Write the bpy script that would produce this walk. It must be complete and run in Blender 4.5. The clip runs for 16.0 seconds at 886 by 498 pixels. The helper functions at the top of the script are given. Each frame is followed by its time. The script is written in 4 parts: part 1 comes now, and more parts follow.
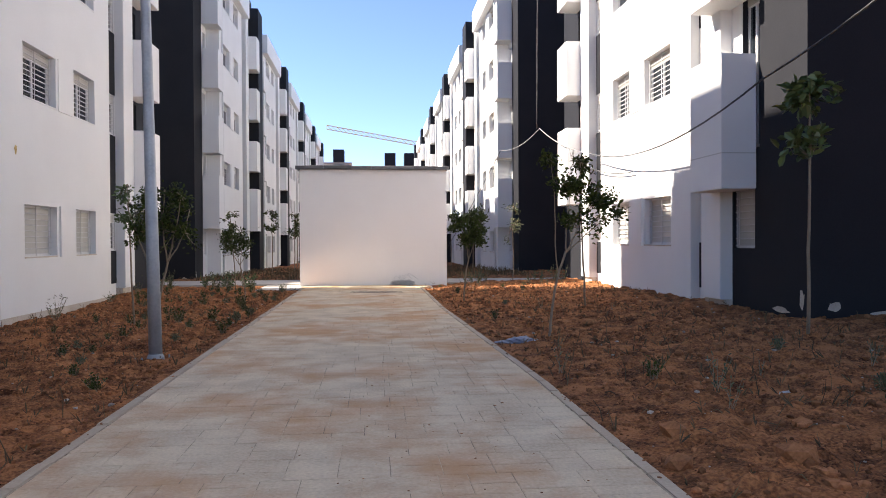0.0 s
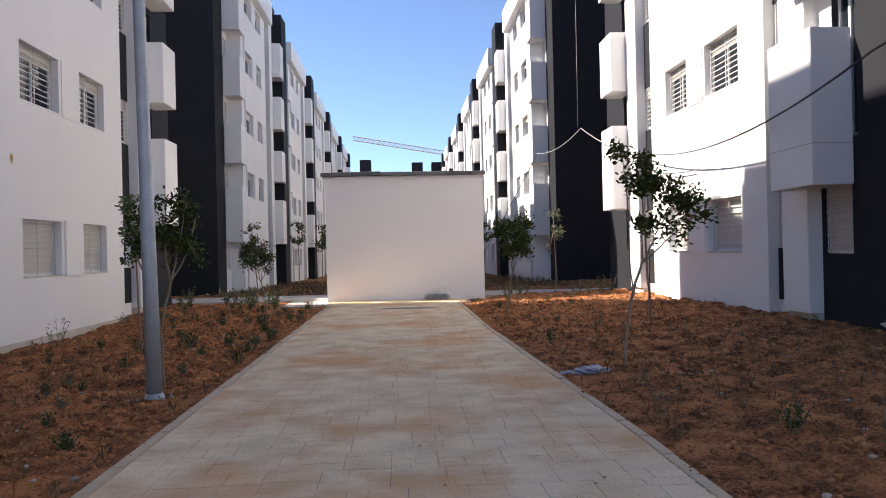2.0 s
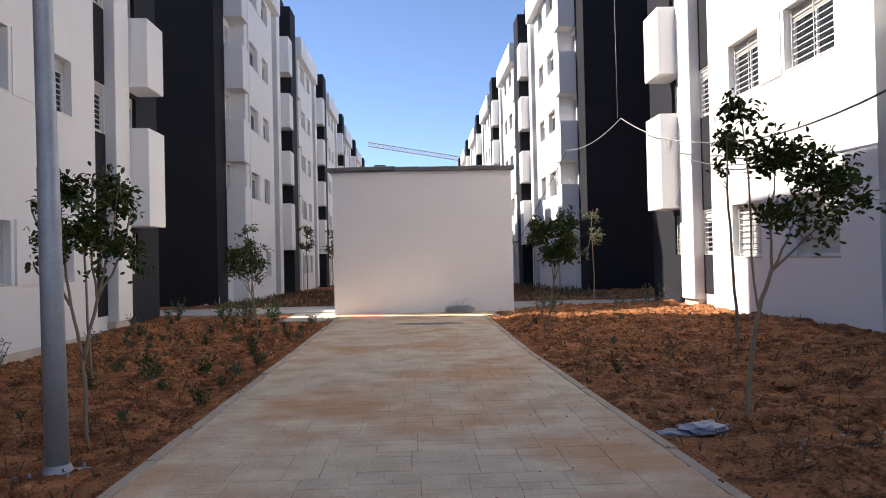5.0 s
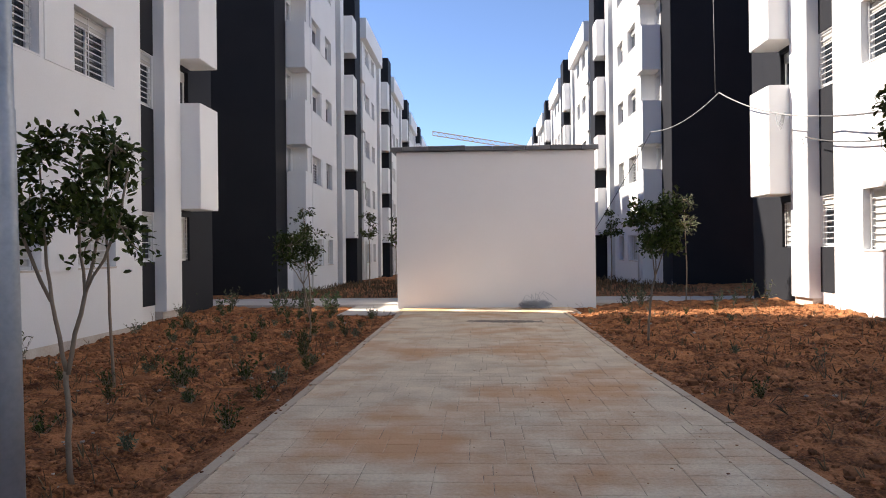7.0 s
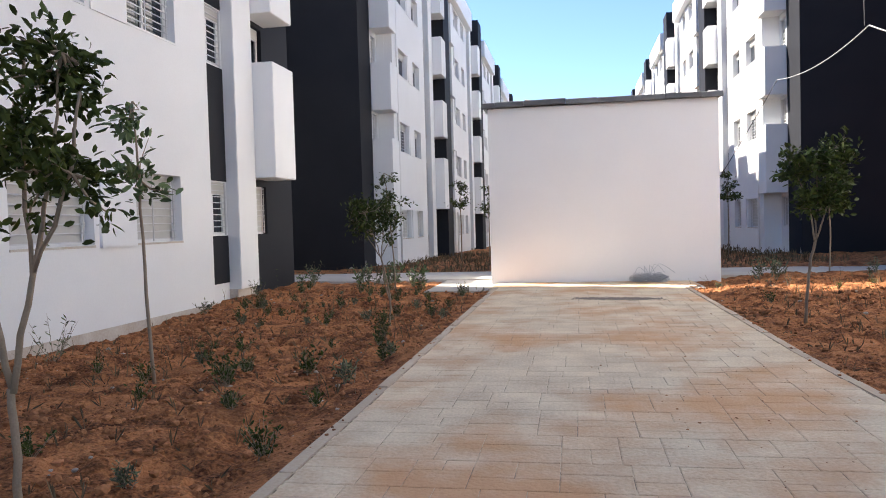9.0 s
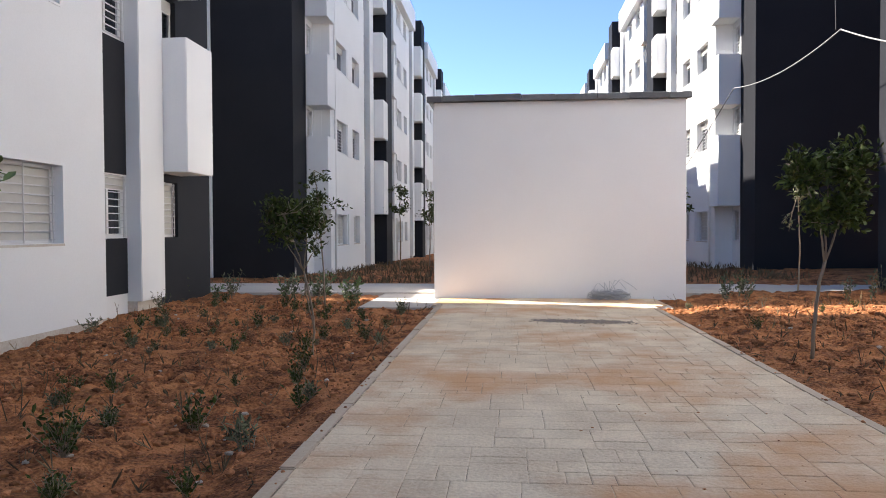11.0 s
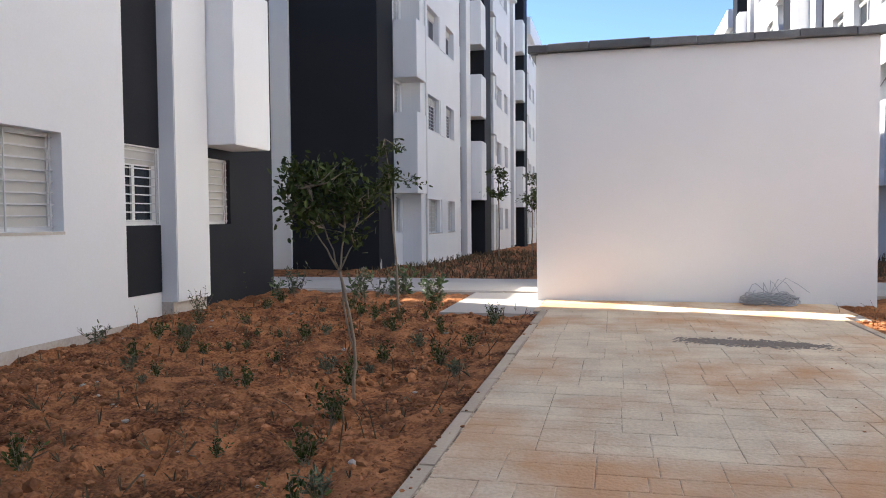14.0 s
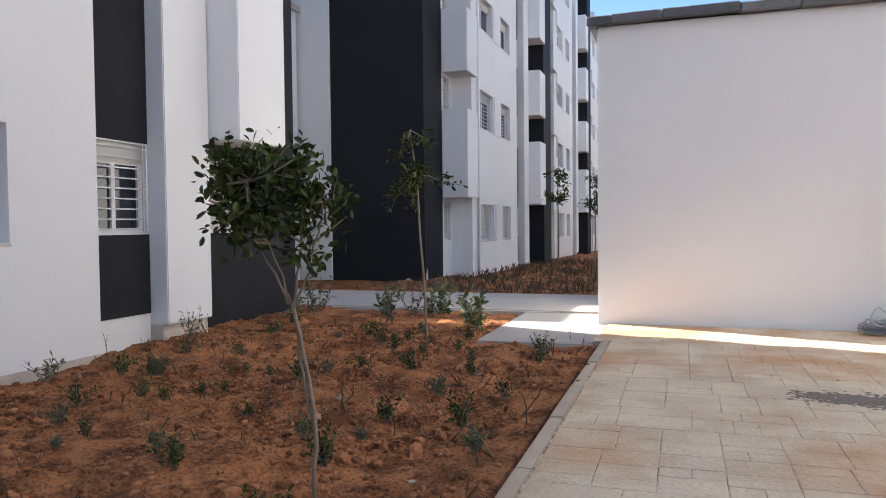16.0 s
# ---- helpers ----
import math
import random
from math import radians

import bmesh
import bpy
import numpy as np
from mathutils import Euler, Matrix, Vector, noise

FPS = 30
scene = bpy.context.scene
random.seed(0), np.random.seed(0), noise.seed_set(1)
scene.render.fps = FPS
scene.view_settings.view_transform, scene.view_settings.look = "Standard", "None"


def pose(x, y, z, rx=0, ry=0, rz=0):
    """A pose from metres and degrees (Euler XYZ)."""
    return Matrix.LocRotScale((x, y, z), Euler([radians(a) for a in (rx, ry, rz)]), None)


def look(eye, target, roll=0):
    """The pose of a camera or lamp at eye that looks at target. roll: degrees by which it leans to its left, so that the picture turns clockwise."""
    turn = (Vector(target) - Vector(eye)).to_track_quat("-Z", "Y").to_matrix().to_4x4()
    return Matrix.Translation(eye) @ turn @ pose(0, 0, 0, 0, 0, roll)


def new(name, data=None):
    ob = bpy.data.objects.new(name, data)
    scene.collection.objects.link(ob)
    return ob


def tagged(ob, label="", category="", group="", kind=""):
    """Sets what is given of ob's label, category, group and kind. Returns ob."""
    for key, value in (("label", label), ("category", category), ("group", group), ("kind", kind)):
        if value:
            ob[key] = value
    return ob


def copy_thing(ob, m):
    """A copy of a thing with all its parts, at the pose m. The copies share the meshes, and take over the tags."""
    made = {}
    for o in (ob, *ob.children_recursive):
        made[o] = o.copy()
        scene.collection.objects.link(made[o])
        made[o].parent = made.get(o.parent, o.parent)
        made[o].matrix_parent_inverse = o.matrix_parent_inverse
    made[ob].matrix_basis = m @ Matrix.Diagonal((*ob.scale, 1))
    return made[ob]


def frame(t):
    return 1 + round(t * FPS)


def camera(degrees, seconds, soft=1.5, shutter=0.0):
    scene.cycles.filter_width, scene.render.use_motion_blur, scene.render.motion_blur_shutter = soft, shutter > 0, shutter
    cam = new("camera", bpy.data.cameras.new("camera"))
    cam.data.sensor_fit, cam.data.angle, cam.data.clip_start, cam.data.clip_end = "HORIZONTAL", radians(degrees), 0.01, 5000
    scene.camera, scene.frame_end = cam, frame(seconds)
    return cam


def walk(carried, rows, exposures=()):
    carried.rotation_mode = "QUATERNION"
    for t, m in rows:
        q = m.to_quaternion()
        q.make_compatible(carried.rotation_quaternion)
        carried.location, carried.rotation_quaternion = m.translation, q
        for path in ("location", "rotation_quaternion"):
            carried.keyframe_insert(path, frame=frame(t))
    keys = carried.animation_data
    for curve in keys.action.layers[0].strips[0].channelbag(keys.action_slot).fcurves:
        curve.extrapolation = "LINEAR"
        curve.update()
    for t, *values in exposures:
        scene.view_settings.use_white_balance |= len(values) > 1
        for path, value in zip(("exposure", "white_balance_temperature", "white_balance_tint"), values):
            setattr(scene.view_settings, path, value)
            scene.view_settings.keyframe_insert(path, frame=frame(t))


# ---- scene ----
cam = camera(62.0, 16.0, soft=1.0)
PATH = [
    (0, (0.049, 0.669, 1.412), (0.239, 2.66, 1.389), -0.3),
    (0.5, (0.009, 1.115, 1.412), (0.18, 3.107, 1.389), -0.8),
    (1, (0.007, 1.559, 1.401), (0.164, 3.553, 1.381), -1.2),
    (1.5, (-0.021, 2.025, 1.428), (0.098, 4.022, 1.411), -1.2),
    (2, (-0.078, 2.45, 1.436), (0.038, 4.446, 1.44), -1.3),
    (2.5, (-0.094, 2.909, 1.444), (0.007, 4.906, 1.476), -1.3),
    (3, (-0.136, 3.366, 1.424), (-0.035, 5.363, 1.462), -1.4),
    (3.5, (-0.107, 3.81, 1.424), (-0.016, 5.807, 1.473), -1.4),
    (3.7, (-0.108, 3.991, 1.421), (-0.017, 5.988, 1.474), -1.4),
    (5.8, (-0.169, 6.04, 1.341), (-0.142, 8.039, 1.353), -1.0),
    (6, (-0.185, 6.243, 1.326), (-0.179, 8.243, 1.345), -1.0),
    (6.5, (-0.28, 6.671, 1.354), (-0.276, 8.671, 1.353), -0.7),
    (7, (-0.338, 7.091, 1.365), (-0.433, 9.089, 1.367), -0.6),
    (7.5, (-0.479, 7.544, 1.449), (-0.693, 9.499, 1.815), -1.2),
    (8, (-0.482, 7.961, 1.442), (-0.757, 9.89, 1.893), -1.2),
    (8.5, (-0.535, 8.448, 1.326), (-0.866, 10.413, 1.493), -1.0),
    (9, (-0.531, 8.922, 1.28), (-0.879, 10.891, 1.212), -1.6),
    (9.5, (-0.584, 9.419, 1.262), (-0.938, 11.384, 1.154), 0.1),
    (10, (-0.675, 9.825, 1.282), (-0.881, 11.814, 1.252), 0.6),
    (10.2, (-0.712, 10.015, 1.284), (-0.911, 12.005, 1.245), 0.2),
    (12.3, (-0.944, 11.882, 1.262), (-1.108, 13.874, 1.205), -0.6),
    (12.5, (-0.935, 12.118, 1.248), (-1.212, 14.098, 1.194), -0.6),
    (13, (-0.997, 12.594, 1.229), (-1.325, 14.565, 1.158), -0.8),
    (13.5, (-1.055, 13.043, 1.222), (-1.423, 15.008, 1.151), -0.7),
    (14, (-1.131, 13.518, 1.219), (-1.585, 15.464, 1.138), -0.5),
    (14.5, (-1.192, 13.935, 1.25), (-1.652, 15.88, 1.175), -0.5),
    (15, (-1.225, 14.427, 1.249), (-1.739, 16.359, 1.184), -0.4),
    (15.5, (-1.271, 14.864, 1.252), (-1.809, 16.79, 1.193), -0.6),
    (16, (-1.272, 15.386, 1.239), (-1.891, 17.287, 1.175), -0.6),
]
walk(cam, [(t, look(eye, target, roll)) for t, eye, target, roll in PATH], [(0.0, 1.68, 6950, 15), (3.5, 1.24, 6850, 15), (7.0, 1.33, 6800, 14), (7.7, 1.17, 6350, 10), (8.1, 1.15, 6400, 10), (8.5, 1.62, 6480, 11), (9.2, 1.97, 6620, 12), (9.5, 1.94, 6620, 12), (10.0, 1.72, 6600, 12), (12.5, 1.8, 6480, 11), (16.0, 1.74, 6400, 11)])

# ---- light ----
SUN_ON = Vector((13.8, -5.0, -12.1)).normalized()
SUN_EL = math.asin(-SUN_ON.z)
SUN_AZ = math.atan2(-SUN_ON.x, -SUN_ON.y)
world = bpy.data.worlds.new("world")
scene.world = world
world.use_nodes = True
wn = world.node_tree.nodes
sky = wn.new("ShaderNodeTexSky")
sky.sky_type = "NISHITA"
sky.sun_disc = False
sky.sun_elevation = SUN_EL
sky.sun_rotation = SUN_AZ
sky.altitude = 4500
sky.air_density, sky.dust_density, sky.ozone_density = 1.0, 0.0, 3.6
wn["Background"].inputs["Strength"].default_value = 0.104
world.node_tree.links.new(sky.outputs[0], wn["Background"].inputs["Color"])
sun = new("sun", bpy.data.lights.new("sun", "SUN"))
sun.data.energy, sun.data.angle, sun.data.color = 4.8, radians(0.55), (1.0, 0.94, 0.85)
sun.matrix_world = look((0, 0, 30), Vector((0, 0, 30)) + SUN_ON)

# ---- materials ----
def mat(name, col, col2=None, rough=0.8, scale=3.0, fine=60.0, bump=0.1, metal=0.0, rnd=0.0, spec=0.5, amount=0.6, stain=None, stain_scale=0.6, stain_cut=(0.52, 0.7), isl=False, dist=0.02, cut=(0.42, 0.8)):
    m = bpy.data.materials.new(name)
    m.use_nodes = True
    nt = m.node_tree
    n, l = nt.nodes, nt.links
    b = n["Principled BSDF"]
    co = n.new("ShaderNodeTexCoord")
    geo = n.new("ShaderNodeNewGeometry")
    big = n.new("ShaderNodeTexNoise")
    big.inputs["Scale"].default_value = scale
    big.inputs["Detail"].default_value = 6
    small = n.new("ShaderNodeTexNoise")
    small.inputs["Scale"].default_value = fine
    small.inputs["Detail"].default_value = 4
    for t in (big, small):
        l.new(geo.outputs["Position"], t.inputs["Vector"])
    mix = n.new("ShaderNodeMix")
    mix.data_type = "RGBA"
    mix.inputs[6].default_value = (*col, 1)
    mix.inputs[7].default_value = (*(col2 or tuple(c * 0.8 for c in col)), 1)
    add = n.new("ShaderNodeMath")
    add.operation = "MULTIPLY_ADD"
    l.new(small.outputs[0], add.inputs[0])
    add.inputs[1].default_value = 0.5
    half = n.new("ShaderNodeMath")
    half.operation = "MULTIPLY"
    l.new(big.outputs[0], half.inputs[0])
    half.inputs[1].default_value = 0.7
    l.new(half.outputs[0], add.inputs[2])
    ramp = n.new("ShaderNodeMapRange")
    ramp.inputs[1].default_value, ramp.inputs[2].default_value = cut
    ramp.inputs[3].default_value, ramp.inputs[4].default_value = 0.0, amount
    l.new(add.outputs[0], ramp.inputs[0])
    l.new(ramp.outputs[0], mix.inputs[0])
    out = mix.outputs[2]
    if stain:
        st = n.new("ShaderNodeTexNoise")
        st.inputs["Scale"].default_value = stain_scale
        st.inputs["Detail"].default_value = 7
        st.inputs["Roughness"].default_value = 0.62
        l.new(geo.outputs["Position"], st.inputs["Vector"])
        sr = n.new("ShaderNodeMapRange")
        sr.inputs[1].default_value, sr.inputs[2].default_value = stain_cut
        sr.inputs[4].default_value = 0.75
        l.new(st.outputs[0], sr.inputs[0])
        sm = n.new("ShaderNodeMix")
        sm.data_type = "RGBA"
        sm.inputs[7].default_value = (*stain, 1)
        l.new(out, sm.inputs[6])
        l.new(sr.outputs[0], sm.inputs[0])
        out = sm.outputs[2]
    if rnd:
        rs = geo.outputs["Random Per Island"]
        if not isl:
            oi = n.new("ShaderNodeObjectInfo")
            rs = oi.outputs["Random"]
        hv = n.new("ShaderNodeHueSaturation")
        rr = n.new("ShaderNodeMapRange")
        rr.inputs[3].default_value, rr.inputs[4].default_value = 1 - rnd, 1 + rnd
        l.new(rs, rr.inputs[0])
        l.new(rr.outputs[0], hv.inputs["Value"])
        l.new(out, hv.inputs["Color"])
        out = hv.outputs[0]
    l.new(out, b.inputs["Base Color"])
    b.inputs["Roughness"].default_value = rough
    b.inputs["Metallic"].default_value = metal
    b.inputs["Specular IOR Level"].default_value = spec
    if bump:
        bp = n.new("ShaderNodeBump")
        bp.inputs["Strength"].default_value = bump
        bp.inputs["Distance"].default_value = dist
        l.new(add.outputs[0], bp.inputs["Height"])
        l.new(bp.outputs[0], b.inputs["Normal"])
    return m


WHITE = mat("white_wall_paint", (0.8, 0.8, 0.79), (0.72, 0.72, 0.71), rough=0.75, scale=0.7, fine=45, bump=0.12, spec=0.3)
BLACK = mat("charcoal_wall_paint", (0.026, 0.027, 0.031), (0.036, 0.037, 0.041), rough=0.6, scale=0.8, fine=40, bump=0.15, spec=0.03)
KIOSKW = mat("white_render", (0.77, 0.775, 0.775), (0.71, 0.714, 0.715), rough=0.85, scale=0.9, fine=70, bump=0.2, spec=0.2)
PLINTH = mat("stained_plinth", (0.62, 0.58, 0.52), (0.45, 0.36, 0.28), rough=0.9, scale=2.5, fine=30, bump=0.2, spec=0.2, amount=0.9)
FRAME = mat("white_window_frame", (0.75, 0.75, 0.74), rough=0.4, scale=5, bump=0.0)
SHUT = mat("roller_shutter", (0.5, 0.49, 0.455), (0.43, 0.415, 0.38), rough=0.5, scale=6, bump=0.05)
BARS = mat("painted_steel_bars", (0.6, 0.6, 0.6), rough=0.45, scale=9, bump=0.0)
GLASS = mat("dark_window_glass", (0.015, 0.02, 0.025), rough=0.06, bump=0.0, spec=0.7)
# dark colour stands in for the lack of light in rooms
ROOM_DARK = mat("unlit_room_dark", (0.08, 0.08, 0.085), rough=0.9, bump=0.0)
# dark tones of soil and clods also paint in small shadows between lumps
SOIL = mat("red_soil", (0.45, 0.188, 0.077), (0.075, 0.028, 0.013), cut=(0.5, 0.74), rough=0.95, scale=3.2, fine=38, bump=1.0, dist=0.05, spec=0.1, amount=1.0, stain=(0.34, 0.15, 0.062), stain_scale=0.8, stain_cut=(0.55, 0.75))
CLOD = mat("soil_clod", (0.41, 0.18, 0.08), (0.11, 0.045, 0.022), cut=(0.48, 0.74), rough=0.95, scale=5, fine=50, bump=0.5, spec=0.1, rnd=0.45, isl=True)
STONE = mat("pale_stone", (0.42, 0.37, 0.31), (0.3, 0.25, 0.2), rough=0.9, scale=8, fine=60, bump=0.4, rnd=0.3, isl=True)
PAVE = mat("stamped_concrete", (0.79, 0.65, 0.46), (0.56, 0.43, 0.295), cut=(0.46, 0.78), rough=0.85, scale=2.2, fine=40, bump=0.8, dist=0.025, amount=0.95, spec=0.25, rnd=0.03, stain=(0.62, 0.31, 0.135), stain_scale=0.55, stain_cut=(0.46, 0.63))
PAVE_I = mat("stamped_concrete_far", (0.79, 0.65, 0.46), (0.56, 0.43, 0.295), cut=(0.46, 0.78), rough=0.85, scale=2.2, fine=40, bump=0.8, dist=0.025, amount=0.95, spec=0.25, rnd=0.03, isl=True, stain=(0.62, 0.31, 0.135), stain_scale=0.55, stain_cut=(0.46, 0.63))
JOINT = mat("joint_mortar", (0.72, 0.565, 0.37), (0.15, 0.112, 0.075), cut=(0.54, 0.66), rough=0.95, scale=3.0, fine=13, bump=0.3, amount=0.9, stain=(0.38, 0.22, 0.125), stain_scale=1.2)
KERB = mat("concrete_kerb", (0.58, 0.47, 0.34), (0.38, 0.27, 0.18), rough=0.9, scale=2.5, fine=50, bump=0.3, rnd=0.08)
CONC = mat("pale_concrete", (0.46, 0.42, 0.37), (0.36, 0.31, 0.26), rough=0.85, scale=1.5, fine=40, bump=0.25)
STEEL = mat("galvanised_steel", (0.42, 0.45, 0.48), (0.3, 0.33, 0.35), rough=0.45, scale=4, fine=30, bump=0.05, metal=0.35, amount=0.9)
SLATE = mat("dark_roof_edging", (0.13, 0.137, 0.143), (0.07, 0.073, 0.078), rough=0.7, scale=6, fine=50, bump=0.4, rnd=0.3)
BARK = mat("grey_brown_bark", (0.30, 0.235, 0.165), (0.19, 0.145, 0.1), rough=0.9, scale=12, fine=90, bump=0.5)
LEAF = mat("dark_green_leaf", (0.042, 0.058, 0.009), (0.078, 0.095, 0.018), rough=0.6, spec=0.2, scale=9, fine=30, bump=0.0, rnd=0.5, isl=True)
LEAF2 = mat("light_green_leaf", (0.085, 0.13, 0.035), (0.11, 0.15, 0.05), rough=0.5, scale=9, fine=30, bump=0.0, rnd=0.45, isl=True)
OLIVE = mat("olive_leaf", (0.06, 0.085, 0.016), (0.1, 0.12, 0.028), spec=0.25, rough=0.6, scale=9, fine=30, bump=0.0, rnd=0.5, isl=True)
WEED = mat("grey_green_weed", (0.085, 0.11, 0.05), (0.14, 0.13, 0.07), rough=0.7, scale=6, fine=30, bump=0.0, rnd=0.5, isl=True)
CABLE = mat("cable_sheath", (0.06, 0.06, 0.06), (0.14, 0.14, 0.14), rough=0.6, scale=20, bump=0.0)
CABLEW = mat("pale_cable_sheath", (0.33, 0.33, 0.32), (0.2, 0.2, 0.2), rough=0.6, scale=20, bump=0.0)
CRANE = mat("weathered_yellow_steel", (0.42, 0.34, 0.16), rough=0.6, bump=0.0)
PLASTIC = mat("dusty_blue_plastic", (0.16, 0.2, 0.3), (0.3, 0.3, 0.32), rough=0.4, scale=14, bump=0.4)


# ---- mesh tools ----
class Mesh:
    """Collects boxes and faces of one part."""

    def __init__(self):
        self.v, self.f = [], []

    def box(self, a, b):
        (x0, y0, z0), (x1, y1, z1) = a, b
        x0, x1 = min(x0, x1), max(x0, x1)
        y0, y1 = min(y0, y1), max(y0, y1)
        z0, z1 = min(z0, z1), max(z0, z1)
        k = len(self.v)
        self.v += [(x0, y0, z0), (x1, y0, z0), (x1, y1, z0), (x0, y1, z0), (x0, y0, z1), (x1, y0, z1), (x1, y1, z1), (x0, y1, z1)]
        self.f += [tuple(k + i for i in q) for q in ((0, 3, 2, 1), (4, 5, 6, 7), (0, 1, 5, 4), (1, 2, 6, 5), (2, 3, 7, 6), (3, 0, 4, 7))]
        return self

    def tube(self, pts, r, n=6, cap=True):
        pts = [Vector(p) for p in pts]
        rs = r if isinstance(r, (list, tuple)) else [r] * len(pts)
        k = len(self.v)
        for i, p in enumerate(pts):
            d = (pts[min(i + 1, len(pts) - 1)] - pts[max(i - 1, 0)]).normalized()
            s = d.cross(Vector((0.31, 0.17, 0.93) if abs(d.z) < 0.9 else (1, 0.2, 0))).normalized()
            t = d.cross(s)
            for j in range(n):
                a = 2 * math.pi * j / n
                self.v.append(tuple(p + rs[i] * (math.cos(a) * s + math.sin(a) * t)))
        for i in range(len(pts) - 1):
            for j in range(n):
                a, b = k + i * n + j, k + i * n + (j + 1) % n
                self.f.append((a, b, b + n, a + n))
        if cap:
            self.f.append(tuple(k + j for j in reversed(range(n))))
            self.f.append(tuple(k + (len(pts) - 1) * n + j for j in range(n)))
        return self

    def data(self, name, material, smooth=False):
        me = bpy.data.meshes.new(name)
        me.from_pydata(self.v, [], self.f)
        me.materials.append(material)
        if smooth:
            me.polygons.foreach_set("use_smooth", [True] * len(me.polygons))
        me.update()
        return me


def part(name, mesh, material, parent=None, label="", m=None, smooth=False, bevel=0.0):
    me = mesh.data(name, material, smooth) if isinstance(mesh, Mesh) else mesh
    if bevel:
        bm = bmesh.new()
        bm.from_mesh(me)
        bmesh.ops.bevel(bm, geom=list(bm.edges), offset=bevel, segments=2, affect="EDGES")
        bm.to_mesh(me)
        bm.free()
    ob = new(name, me)
    if parent:
        ob.parent = parent
    if m:
        ob.matrix_basis = m
    if label:
        ob["label"] = label
    return ob


def thing(name, x, y, z, label, category, group="", kind="", rz=0):
    ob = new(name)
    ob.empty_display_size = 0.1
    ob.matrix_basis = pose(x, y, z, 0, 0, rz)
    return tagged(ob, label, category, group, kind)


# ---- apartment buildings ----
# local axes: x out towards the street, y along the row, z up; y = 0 at the first window
HEADS = (2.21, 5.57, 8.37, 11.12, 13.85)
SILLS = (1.12, 4.45, 7.37, 10.1, 12.85)
BALC = ((2.35, 4.75), (5.75, 7.45), (8.65, 10.42), (11.5, 13.35))
ROOF = 14.55
V0, V1 = -4.85, 9.7


def slab(m, S, u0, u1, v0, v1, z0, z1, holes):
    """A wall with openings as one welded shell: u0 to u1 thick, holes as (v0, v1, z0, z1)."""
    vs = sorted({v0, v1, *[h[0] for h in holes], *[h[1] for h in holes]})
    zs = sorted({z0, z1, *[h[2] for h in holes], *[h[3] for h in holes]})
    solid = {}
    for i in range(len(vs) - 1):
        for j in range(len(zs) - 1):
            v, z = (vs[i] + vs[i + 1]) / 2, (zs[j] + zs[j + 1]) / 2
            solid[i, j] = not any(h[0] < v < h[1] and h[2] < z < h[3] for h in holes)
    seen = {}

    def at(u, i, j):
        if (u, i, j) not in seen:
            seen[u, i, j] = len(m.v)
            m.v.append((S * u, vs[i], zs[j]))
        return seen[u, i, j]

    def face(*c):
        q = [at(*p) for p in c]
        m.f.append(tuple(q if S > 0 else q[::-1]))

    for (i, j), full in solid.items():
        if not full:
            continue
        face((u1, i, j), (u1, i + 1, j), (u1, i + 1, j + 1), (u1, i, j + 1))
        face((u0, i, j), (u0, i, j + 1), (u0, i + 1, j + 1), (u0, i + 1, j))
        if not solid.get((i - 1, j)):
            face((u0, i, j), (u1, i, j), (u1, i, j + 1), (u0, i, j + 1))
        if not solid.get((i + 1, j)):
            face((u0, i + 1, j), (u0, i + 1, j + 1), (u1, i + 1, j + 1), (u1, i + 1, j))
        if not solid.get((i, j - 1)):
            face((u0, i, j), (u0, i + 1, j), (u1, i + 1, j), (u1, i, j))
        if not solid.get((i, j + 1)):
            face((u0, i, j + 1), (u1, i, j + 1), (u1, i + 1, j + 1), (u0, i + 1, j + 1))


WIN = {}


